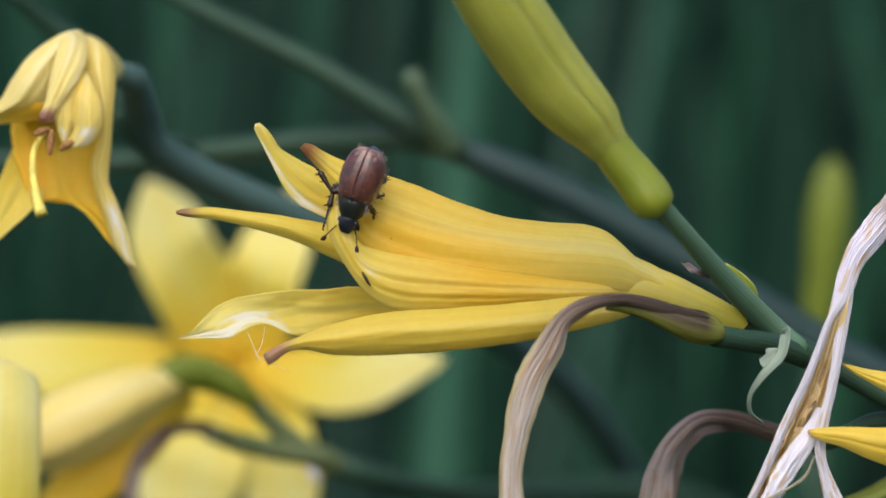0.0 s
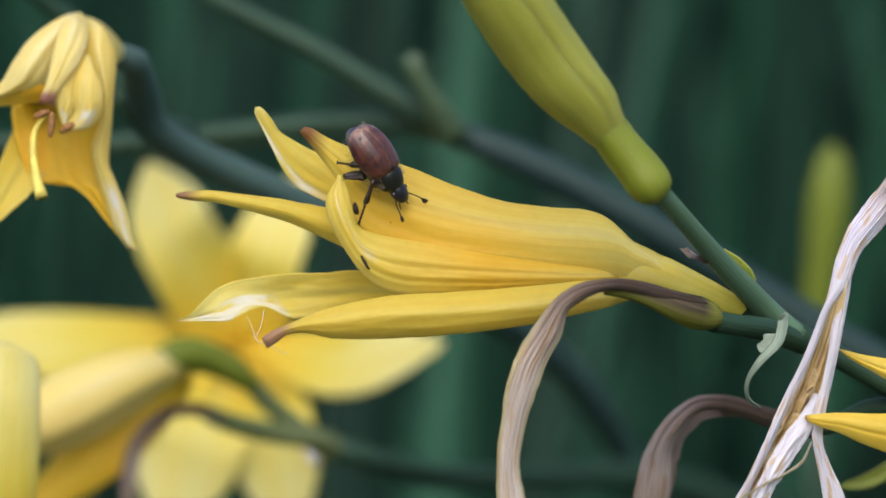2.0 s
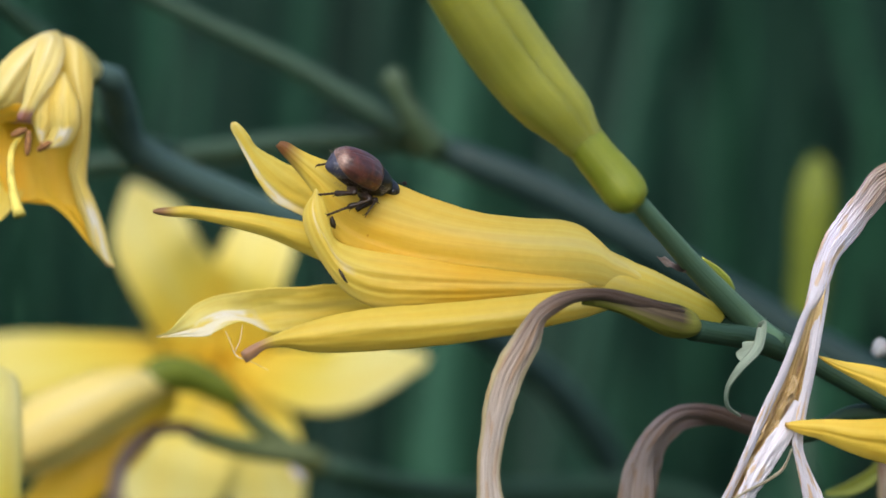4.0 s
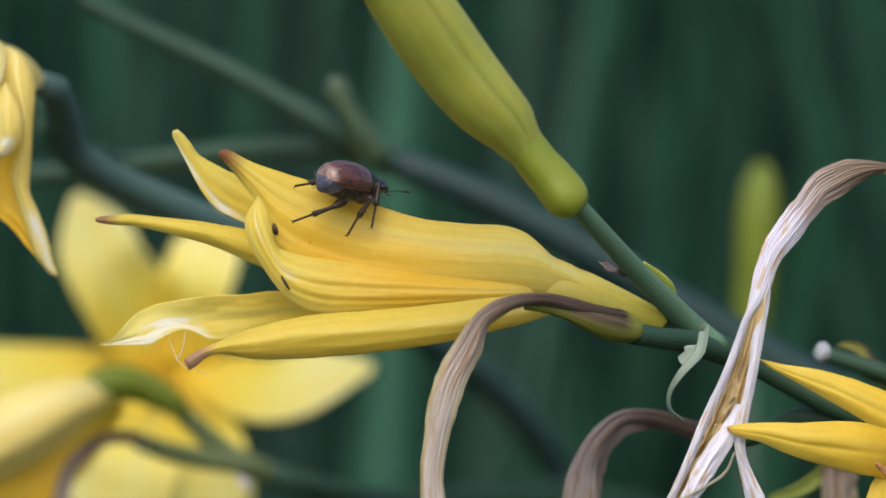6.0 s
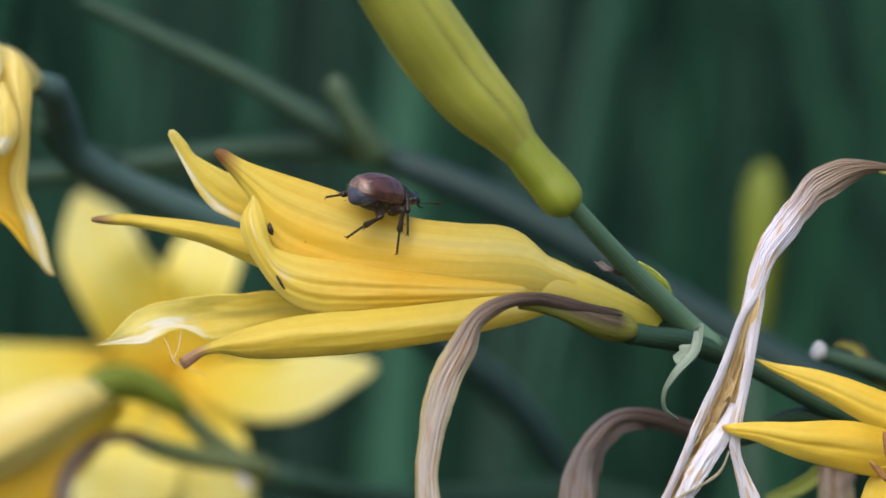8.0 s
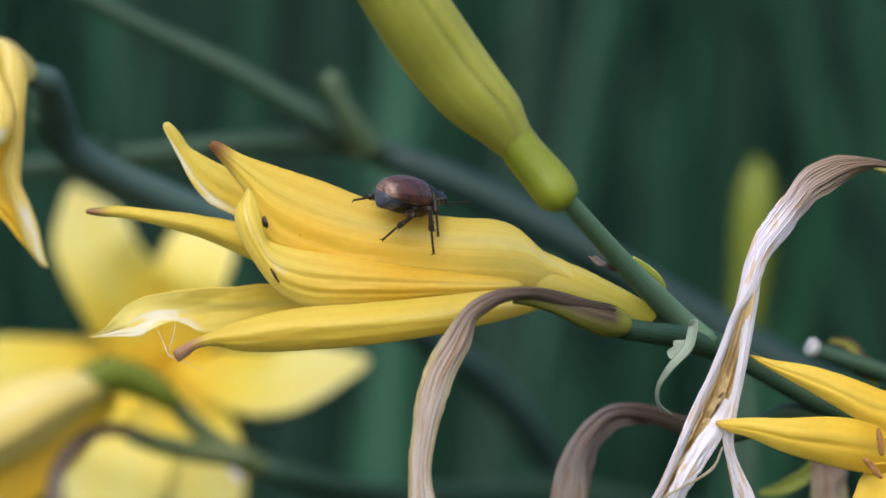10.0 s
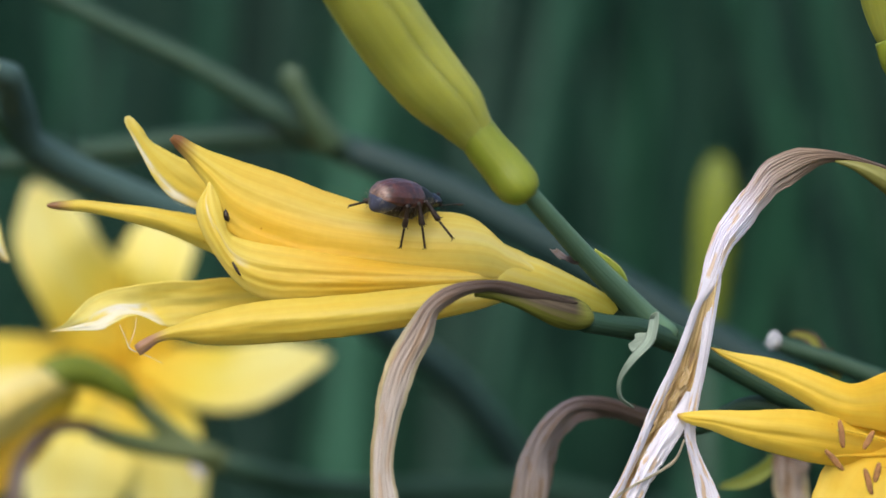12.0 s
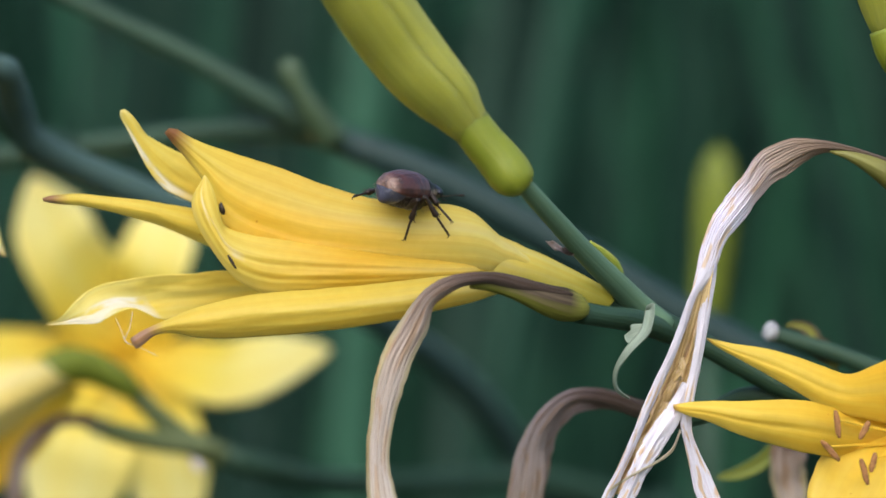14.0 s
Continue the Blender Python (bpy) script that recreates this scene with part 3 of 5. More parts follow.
# ---- the yellow flower that the beetle walks on ----
def yellow_flower():
    fl = thing("daylily_flower", (36.2, 2.0, -8.7), "yellow daylily flower with half-open petals on its side", "flower")
    part("tube", pipe([(37.4, 2.0, -9.9, 0.85), (36.2, 2.0, -8.9, 1.41), (33.8, 1.6, -7.8, 1.78), (30.6, 1.0, -6.6, 2.25), (27.8, 0.8, -5.7, 2.75), (25.7, 0.5, -5.3, 3.20), (23.8, 0.2, -4.7, 3.50), (21.1, 0.8, -4.3, 4.36), (17.6, 1.6, -4.4, 4.93), (13.4, 3.0, -4.5, 4.66), (7.7, 4.5, -4.1, 3.40)], 60, 48, grooves=((98, 0.05, 9), (62, 0.025, 8), (128, 0.03, 8), (152, 0.06, 9))), TUBE, fl)
    # three back petals: torn, spiky with a brown tip, bleached
    part("petal", sheet([(12.1, 5.0, 2.2, 12.0, 4.0, -4.8, 0.4), (2.2, 6.0, 4.5, 0.7, 4.0, -2.6, 0.5), (-5.6, 6.0, 6.1, -7.0, 4.0, 0.4, 0.4), (-11.3, 5.5, 6.5, -12.7, 4.0, 3.0, 0.3), (-12.5, 5.5, 7.6, -16.2, 3.6, 4.6, 0.3), (-14.6, 5.0, 9.4, -18.4, 3.4, 5.9, 0.3), (-17.5, 4.6, 10.9, -20.1, 3.0, 8.2, 0.2), (-20.2, 4.0, 12.5, -21.5, 3.0, 10.9, 0.2), (-21.2, 3.0, 14.0, -22.7, 3.0, 13.3, 0.1), (-22.2, 3.0, 15.2, -23.5, 3.0, 14.9, 0.1), (-22.8, 3.0, 15.7, -23.4, 3.0, 15.6, 0.1)], 60, 20, pleats=((0.5, 0.7, 0.10, -0.35), (-0.3, -0.1, 0.25, 0.15)), crumple=0.10, seed=1), TORN, fl)
    part("petal", sheet([(4.9, 7.0, 0.2, 4.9, 7.0, -4.7, 0.8), (-3.5, 6.0, 1.8, -3.6, 6.0, -4.3, 1.2), (-9.9, 5.0, 2.6, -9.3, 5.0, -4.0, 1.6), (-14.1, 4.0, 3.1, -11.9, 4.0, -2.1, 1.7), (-16.9, 3.0, 3.6, -14.8, 3.0, -0.7, 1.6), (-21.0, 2.0, 4.3, -18.8, 2.0, 1.1, 1.4), (-25.2, 1.0, 4.8, -23.8, 1.0, 2.6, 1.0), (-28.7, 0.5, 5.2, -28.0, 0.5, 3.6, 0.8), (-30.6, 0.0, 5.1, -30.2, 0.0, 3.8, 0.7), (-32.1, 0.0, 5.0, -31.9, 0.0, 4.0, 0.6), (-33.1, 0.0, 4.7, -33.0, 0.0, 4.3, 0.3)], 60, 18, pleats=((0.0, -0.2, 0.2, -0.12), (0.5, 0.4, 0.2, 0.1)), crumple=0.07, fine=0.012, lines=5, seed=2), YELLOW, fl)
    part("petal", sheet([(4.9, 8.0, -4.7, 4.8, 8.0, -9.0, 0.3), (-3.7, 7.0, -4.5, -3.7, 7.0, -9.6, 0.3), (-10.0, 6.0, -4.7, -10.1, 6.0, -10.2, 0.2), (-14.9, 5.0, -4.9, -14.3, 5.0, -10.7, -0.3), (-19.2, 4.5, -5.2, -17.5, 4.5, -10.8, -0.8), (-23.0, 4.0, -5.5, -19.0, 3.0, -10.6, -1.2), (-25.9, 4.0, -6.1, -22.3, 2.0, -9.3, -1.1), (-28.3, 3.5, -7.2, -25.3, 1.0, -10.5, -0.8), (-29.9, 3.0, -8.7, -26.7, 1.4, -11.1, -0.5), (-31.4, 3.0, -10.3, -29.8, 3.0, -11.1, -0.3), (-33.1, 3.0, -11.0, -33.0, 3.0, -11.2, -0.1)], 64, 24, pleats=((0.1, 0.0, 0.16, -0.35), (0.5, 0.35, 0.2, 0.3), (0.8, 0.9, 0.12, 0.35)), crumple=0.12, seed=3), BLEACHED, fl)
    # three front petals: the broad upper one, the one curled up at its end, the low one
    part("petal", sheet([(28.6, 0.2, -4.2, 28.8, -0.8, -6.5, 0.8), (25.1, -0.3, -2.4, 25.8, -1.9, -5.8, 1.6), (22.9, -0.9, -0.2, 23.6, -2.8, -5.4, 1.55), (20.5, -1.0, 2.0, 21.7, -3.6, -5.1, 1.9), (17.7, -1.2, 3.0, 18.2, -4.0, -4.9, 2.1), (13.5, -1.0, 3.3, 11.9, -4.2, -4.6, 1.9), (7.9, -0.8, 4.0, 5.0, -4.2, -3.8, 1.6), (2.3, -0.8, 5.7, -0.9, -4.0, -3.1, 1.3), (-4.7, -1.0, 8.4, -7.2, -3.6, -1.2, 1.1), (-8.9, -1.4, 9.8, -10.9, -3.0, 1.6, 0.9), (-12.7, -1.8, 11.1, -12.7, -2.2, 5.9, 0.7), (-14.8, -2.0, 12.1, -15.2, -1.8, 9.4, 0.5), (-16.1, -2.0, 12.9, -16.9, -1.8, 11.4, 0.4), (-17.1, -2.0, 13.1, -17.7, -2.0, 12.5, 0.2)], 96, 32, pleats=((0.1, -0.1, 0.16, -0.22), (0.35, 0.2, 0.13, 0.12), (0.6, 0.5, 0.12, -0.2), (-0.45, -0.4, 0.3, 0.1)), crumple=0.03, fine=0.010, lines=9, seed=5), TOP_PETAL, fl)
    part("petal", sheet([(23.3, -0.5, -4.3, 23.6, -0.5, -5.9, 0.6), (18.9, -3.8, -4.1, 19.3, -3.8, -6.4, 0.9), (12.0, -4.6, -3.4, 12.3, -4.6, -6.9, 1.2), (5.0, -4.8, -2.4, 4.9, -4.8, -7.5, 1.3), (-2.0, -4.8, -1.2, -2.1, -4.8, -8.0, 1.3), (-6.8, -4.8, -0.4, -6.2, -4.8, -7.4, 1.2), (-10.0, -5.0, 0.6, -9.5, -5.0, -5.4, 1.0), (-10.8, -5.2, 2.2, -12.3, -5.2, -1.6, 0.9), (-11.2, -5.4, 3.9, -14.0, -5.4, 1.7, 0.7), (-11.7, -5.2, 5.5, -14.3, -5.2, 4.2, 0.5), (-12.3, -4.8, 6.7, -13.1, -4.8, 6.4, 0.3), (-12.6, -4.6, 7.1, -12.9, -4.6, 7.0, 0.1)], 90, 32, pleats=((-0.45, -0.3, 0.16, 0.14), (-0.1, 0.0, 0.14, -0.16), (0.2, 0.2, 0.16, 0.12), (0.5, 0.35, 0.14, -0.15)), crumple=0.05, fine=0.012, lines=7, seed=6), CURLED, fl)
    part("petal", sheet([(23.6, -1.0, -5.2, 23.3, -1.0, -8.2, 0.5), (21.0, -4.0, -5.5, 19.9, -4.0, -9.2, 1.0), (16.8, -6.4, -5.8, 15.7, -6.4, -10.1, 1.4), (11.9, -8.0, -6.3, 11.1, -8.0, -11.1, 1.8), (6.4, -9.0, -6.8, 6.6, -9.0, -11.8, 2.0), (0.8, -9.6, -7.2, 1.1, -9.6, -12.4, 2.1), (-4.0, -10.0, -7.4, -4.1, -10.0, -12.8, 2.1), (-8.9, -10.0, -8.1, -8.9, -10.0, -13.0, 2.0), (-13.7, -10.0, -9.2, -13.4, -10.0, -12.9, 1.6), (-16.9, -9.4, -10.4, -16.5, -9.4, -12.3, 1.0), (-19.3, -9.0, -11.4, -18.8, -9.0, -12.5, 0.6), (-21.0, -8.6, -12.2, -20.2, -8.6, -13.5, 0.5), (-22.0, -8.4, -12.9, -21.3, -8.4, -14.2, 0.3)], 72, 26, pleats=((-0.1, -0.1, 0.12, 0.10), (-0.45, -0.4, 0.15, -0.14), (0.35, 0.3, 0.15, -0.14)), crumple=0.06, fine=0.012, lines=7, seed=7), PINK_TIP, fl)


yellow_flower()


# ---- the green bud above ----
def sepal(rows, a0, a1, n=56, m=16, seam=0.03):
    """One of the sepals that close a bud: a shell over a part of the turn, dipping at its seams."""
    bm = bmesh.new()
    uv = bm.loops.layers.uv.new("uv")
    pts = glide(rows, n)
    outer, inner = [], []
    for i, p in enumerate(pts):
        tan = Vector(pts[min(n - 1, i + 1)][:3] - pts[max(0, i - 1)][:3]).normalized()
        side = tan.cross(Vector((0, -1, 0.05))).normalized()
        nor = side.cross(tan)
        ro, ri = [], []
        for j in range(m + 1):
            x = 2 * j / m - 1
            a = radians(a0 + (a1 - a0) * j / m)
            r = max(p[3], 0.05) * (1 + 0.02 * (1 - x * x) - seam * abs(x) ** 5 + 0.009 * math.cos(3 * math.pi * x))
            d = side * math.cos(a) + nor * math.sin(a)
            ro.append(bm.verts.new(V(Vector(p[:3]) + d * r)))
            ri.append(bm.verts.new(V(Vector(p[:3]) + d * r * 0.8)))
        outer.append(ro)
        inner.append(ri)
    skin(bm, outer, uv)
    skin(bm, [r[::-1] for r in inner], uv)
    for r in (0, -1):
        for j in range(m):
            bm.faces.new((outer[r][j], outer[r][j + 1], inner[r][j + 1], inner[r][j]))
    for j in (0, m):
        for i in range(n - 1):
            bm.faces.new((outer[i][j], outer[i + 1][j], inner[i + 1][j], inner[i][j]))
    return bm


def big_bud():
    b = thing("daylily_bud", (26.1, -20.0, 4.7), "plump yellow-green daylily bud with ridged sepals on a pedicel", "flower bud")
    part("ovary", pipe([(26.3, -20.0, 4.2, 0.9), (25.95, -20.0, 4.65, 1.85), (25.4, -20.0, 5.4, 2.5), (24.5, -20.0, 6.5, 2.76), (23.1, -20.0, 8.3, 2.68), (21.4, -20.3, 10.3, 2.56), (20.0, -20.6, 12.2, 2.5), (18.9, -20.8, 13.6, 2.44)], 40, 24, 3, 0.03), OVARY, b)
    rows = [(20.5, -20.5, 11.5, 2.20), (19.9, -20.5, 12.2, 2.56), (18.8, -20.7, 13.6, 3.02), (17.5, -21.0, 15.3, 3.68), (14.5, -22.0, 18.4, 4.30), (11.3, -23.0, 22.4, 4.60), (8.2, -25.0, 26.8, 4.66), (4.8, -27.0, 31.8, 4.38), (1.2, -29.0, 37.2, 3.46), (-0.6, -30.0, 41.6, 1.96), (-2.2, -31.0, 44.0, 0.28)]
    for k in range(3):
        part("sepal", sepal(rows, 66 + 120 * k, 194 + 120 * k), BUD, b)


big_bud()


# ---- withered flowers ----
def withered():
    a = thing("withered_flower", (31.8, -8.0, -9.9), "withered tan daylily flower drooping in a thin crumpled strip", "withered flower")
    part("ovary", pipe([(33.5, -7.0, -10.0, 1.18), (33.1, -7.6, -10.0, 1.66), (32.3, -8.2, -9.9, 1.94), (31.1, -9.0, -9.6, 2.08), (29.5, -10.0, -9.1, 1.93), (27.4, -10.8, -8.3, 1.66), (25.0, -11.5, -7.5, 1.31), (22.2, -12.0, -6.9, 0.96), (19.8, -12.4, -6.8, 0.62)], 30, 20, 3, 0.04, wobble=0.02), OVARY_DRY, a)
    part("petal", sheet([(32.4, -10.0, -8.2, 32.2, -10.0, -8.5, 0.1), (30.6, -11.2, -7.6, 30.2, -11.2, -8.3, 0.2), (28.6, -11.8, -7.0, 28.1, -11.9, -8.0, 0.3), (27.0, -12.4, -6.4, 26.0, -12.4, -7.8, 0.5), (24.3, -13.0, -5.7, 23.6, -13.0, -7.2, 0.6), (21.9, -13.4, -5.4, 21.6, -13.4, -6.8, 0.6), (18.8, -14.0, -5.5, 18.9, -14.0, -7.2, 0.6), (16.0, -14.0, -6.3, 17.0, -14.0, -8.2, 0.7), (13.8, -14.0, -7.8, 15.4, -14.0, -9.4, 0.8), (12.1, -14.0, -9.8, 14.8, -14.0, -11.2, 0.9), (10.4, -14.0, -12.5, 14.2, -14.0, -13.1, 1.0), (8.6, -14.0, -15.8, 12.8, -14.0, -15.7, 1.0), (7.7, -14.0, -19.5, 11.3, -14.0, -19.8, 0.9), (7.1, -14.0, -23.7, 10.2, -14.0, -23.7, 0.8), (6.8, -14.0, -27.4, 9.6, -14.0, -27.5, 0.8), (6.7, -14.0, -31.2, 10.1, -14.0, -31.3, 0.7), (7.2, -14.0, -35.0, 10.8, -14.0, -34.9, 0.6), (8.7, -14.0, -37.4, 9.5, -14.0, -37.4, 0.2)], 110, 30, pleats=((0.3, 0.5, 0.16, 0.3), (-0.3, -0.45, 0.14, -0.3), (0.0, 0.1, 0.1, 0.2)), crumple=0.24, fine=0.08, lines=8, seed=11), DRY, a)
    b = thing("withered_flower", (44.3, 16.0, -23.8), "withered brown daylily flower hanging curled on its stem", "withered flower")
    part("petal", sheet([(46.8, 16.0, -22.8, 46.0, 16.0, -25.9, 0.8), (42.1, 16.0, -22.1, 41.7, 16.0, -24.6, 0.9), (37.8, 16.0, -20.7, 37.9, 16.0, -23.1, 0.8), (34.3, 16.0, -20.4, 34.5, 16.0, -22.4, 0.8), (31.6, 16.0, -21.0, 32.5, 16.0, -23.0, 0.9), (29.1, 16.0, -22.9, 30.8, 16.0, -24.9, 1.0), (27.0, 16.0, -25.8, 29.7, 16.0, -26.9, 1.1), (25.6, 16.0, -28.9, 29.4, 16.0, -29.5, 1.1), (24.7, 16.0, -32.8, 29.3, 16.0, -32.9, 1.0), (24.4, 16.0, -36.8, 28.7, 16.0, -36.8, 0.8), (24.8, 16.0, -40.0, 27.0, 16.0, -40.1, 0.2)], 72, 24, pleats=((0.4, 0.3, 0.2, 0.35), (-0.2, -0.3, 0.15, -0.35)), crumple=0.22, fine=0.05, lines=4, seed=12), DRY_DARK, b)
    part("petal", blade([(43.4, 19.0, -24.2, 0.8, 0.8), (37.3, 19.0, -22.5, 0.9, 0.9), (32.9, 19.0, -23.2, 1.0, 1.0), (30.4, 19.0, -25.9, 1.0, 1.0), (29.2, 19.0, -29.5, 1.1, 1.1), (28.9, 19.0, -34.6, 0.4, 0.4)],
                        (0.1, -1, 0.3), 0.4, 40, 12, pleat=0.2, pleats=1.5, seed=18, crumple=0.5), DRY_DARK, b)
    part("ovary", pipe([(47.5, 15.0, -24.9, 1.1), (46.0, 15.5, -24.4, 1.4), (43.8, 16.4, -23.8, 1.4), (41.0, 17.0, -23.0, 0.8)], 12, 12, 3, 0.05), DRY_BASE, b)
    c = thing("withered_flower", (78.2, 0.0, 4.7), "withered whitish daylily flower, a long twisted papery strip", "withered flower")
    part("ovary", pipe([(78.9, 0.0, -0.2, 1.26), (76.0, -1.0, 2.6, 2.10), (73.2, -3.0, 5.0, 1.82), (70.1, -4.4, 6.8, 1.19), (67.3, -5.0, 8.1, 0.63), (64.7, -4.6, 8.8, 0.14)], 24, 16, 3, 0.05), OVARY_WILTED, c)
    part("petal", sheet([(75.2, -3.0, 6.7, 74.9, -3.0, 5.5, 0.9), (71.3, -3.6, 8.1, 71.0, -3.6, 7.1, 0.8), (67.4, -4.0, 9.4, 67.4, -4.0, 8.4, 0.7), (63.9, -4.0, 10.2, 63.9, -4.0, 8.6, 0.8), (60.8, -4.0, 10.5, 61.6, -4.0, 7.5, 1.0), (58.2, -4.0, 10.1, 59.6, -4.0, 6.0, 1.1), (56.0, -4.0, 8.7, 57.4, -4.0, 4.7, 1.1), (53.9, -4.4, 6.0, 55.4, -4.4, 2.6, 1.0), (51.5, -4.8, 3.3, 54.2, -4.8, 0.7, 1.0), (49.7, -5.2, 0.5, 51.9, -5.2, -1.8, 0.9), (48.5, -5.6, -2.8, 50.5, -5.6, -4.9, 0.7), (47.7, -6.0, -6.2, 49.7, -6.0, -6.8, 0.5), (47.1, -6.0, -8.5, 48.5, -6.0, -8.7, 0.3)], 130, 64, pleats=((0.5, -0.2, 0.14, 0.3), (-0.2, -0.6, 0.14, -0.3), (0.1, 0.5, 0.12, 0.25)), crumple=0.20, fine=0.09, lines=12, seed=13), DRY_PALE, c)
    part("inner_fold", sheet([(48.2, -6.2, -5.4, 50.0, -6.2, -5.0, -0.3), (46.6, -6.6, -9.6, 49.2, -6.6, -9.6, -0.3), (45.7, -6.2, -12.6, 48.5, -6.2, -12.8, -0.3), (44.7, -5.0, -16.2, 47.5, -5.0, -16.7, -0.3), (43.1, -5.2, -19.8, 46.6, -5.2, -20.2, -0.3), (41.6, -5.4, -23.8, 45.5, -5.4, -23.6, -0.3), (39.7, -5.6, -27.2, 42.9, -5.6, -27.3, -0.3), (37.9, -5.8, -30.5, 40.6, -5.8, -30.9, -0.3), (36.6, -6.0, -33.1, 39.1, -6.0, -33.1, -0.3)], 80, 26, pleats=((-0.3, 0.3, 0.15, 0.4), (0.4, -0.2, 0.14, -0.4)), crumple=0.6, fine=0.16, lines=7, seed=16), DRY_GOLD, c, "golden brown crumpled inner fold")
    part("petal", sheet([(48.6, -5.0, -3.9, 50.6, -5.0, -3.6, 0.5), (48.7, -5.2, -6.8, 50.3, -5.2, -6.7, 0.5), (48.1, -6.0, -9.9, 49.7, -6.0, -9.7, 0.5), (47.6, -6.4, -13.7, 48.9, -6.4, -13.9, 0.5), (46.8, -6.6, -17.9, 47.9, -6.6, -18.5, 0.5), (45.8, -6.8, -21.4, 47.1, -6.8, -22.6, 0.5), (45.5, -6.8, -24.1, 46.9, -6.8, -25.2, 0.5), (45.9, -6.8, -26.9, 47.7, -6.8, -27.8, 0.5), (46.5, -6.8, -29.7, 48.9, -6.8, -30.3, 0.5), (47.0, -6.8, -32.5, 49.8, -6.8, -32.5, 0.5), (47.8, -6.8, -34.9, 50.6, -6.8, -34.6, 0.5)], 100, 26, pleats=((0.2, -0.3, 0.2, 0.3), (-0.4, 0.4, 0.15, -0.25)), crumple=0.25, fine=0.13, lines=8, seed=14), DRY_WHITE, c)
    part("petal", sheet([(48.3, -5.6, -4.7, 50.4, -5.6, -4.6, 0.5), (47.5, -6.6, -7.5, 49.2, -6.6, -6.7, 0.5), (46.5, -7.2, -9.5, 47.7, -7.2, -9.0, 0.5), (45.4, -7.4, -12.4, 46.5, -7.4, -12.3, 0.5), (43.7, -7.6, -16.4, 45.2, -7.6, -15.6, 0.5), (42.1, -7.8, -19.6, 43.8, -7.8, -18.7, 0.5), (40.5, -7.6, -23.2, 41.9, -7.6, -22.8, 0.5), (39.2, -7.4, -26.3, 40.4, -7.4, -26.3, 0.5), (37.5, -7.2, -30.0, 38.6, -7.2, -30.0, 0.5), (36.1, -7.0, -32.5, 37.4, -7.0, -32.8, 0.5), (34.8, -7.0, -35.1, 36.2, -7.0, -35.5, 0.5)], 100, 22, pleats=((0.4, -0.2, 0.2, 0.25),), crumple=0.25, fine=0.13, lines=6, seed=15), DRY_WHITE, c)
    part("strand", sheet([(45.8, -6.4, -19.4, 46.5, -6.4, -19.8, 0.5), (44.9, -6.8, -20.8, 46.2, -6.8, -21.7, 0.5), (43.5, -7.2, -22.7, 45.5, -7.2, -24.0, 0.5), (41.3, -7.4, -25.6, 43.5, -7.4, -27.2, 0.5), (39.5, -7.4, -29.0, 41.5, -7.4, -30.3, 0.5), (38.0, -7.4, -32.3, 40.0, -7.4, -33.1, 0.5), (36.7, -7.4, -35.1, 38.2, -7.4, -35.7, 0.5)], 60, 24, pleats=((0.2, -0.2, 0.2, 0.3), (-0.5, -0.3, 0.15, -0.3)), crumple=0.3, fine=0.11, lines=5, seed=19), DRY_WHITE, c)
    part("strand", sheet([(45.3, -8.4, -25.2, 45.5, -8.4, -25.4, 0.1), (44.2, -8.4, -27.5, 44.4, -8.4, -27.9, 0.1), (42.1, -8.4, -29.1, 42.3, -8.4, -29.4, 0.1), (39.6, -8.4, -30.4, 39.7, -8.4, -30.7, 0.1), (37.4, -8.4, -31.7, 37.5, -8.4, -32.0, 0.1), (36.3, -8.4, -32.5, 36.5, -8.4, -32.7, 0.1)], 40, 8, crumple=0.2, seed=20), DRY_STRAW, c, "thin straw-coloured strand")
    # torn shreds in the fold
    rnd = random.Random(4)
    for k in range(5):
        s = k / 4
        x, z = 46.4 - 5.2 * s + rnd.uniform(-0.5, 0.5), -17.6 - 9.5 * s
        rows = [(x + rnd.uniform(-0.4, 0.9), -6.2, z + 1.2, 0.26, 0.26), (x - 0.3, -7.0, z + rnd.uniform(0, 0.6), 0.5, 0.4), (x - 1.1, -7.1, z - 0.9, 0.42, 0.4), (x - 1.7 + rnd.uniform(-0.3, 0.5), -6.6, z - 2.2, 0.12, 0.12)]
        part("shred", blade(rows, (-0.3, -1, rnd.uniform(-0.5, 0.6)), 0.6, 22, 6, 0.1, seed=70 + k, crumple=0.4), DRY_GOLD, c)
    part("stem", pipe([(78.2, 0.0, -0.2, 1.3), (82.5, 1.0, -6.0, 1.6), (86.0, 4.0, -18.0, 1.9), (82.7, 7.0, -31.5, 2.1)], 16), STEM, c)


withered()


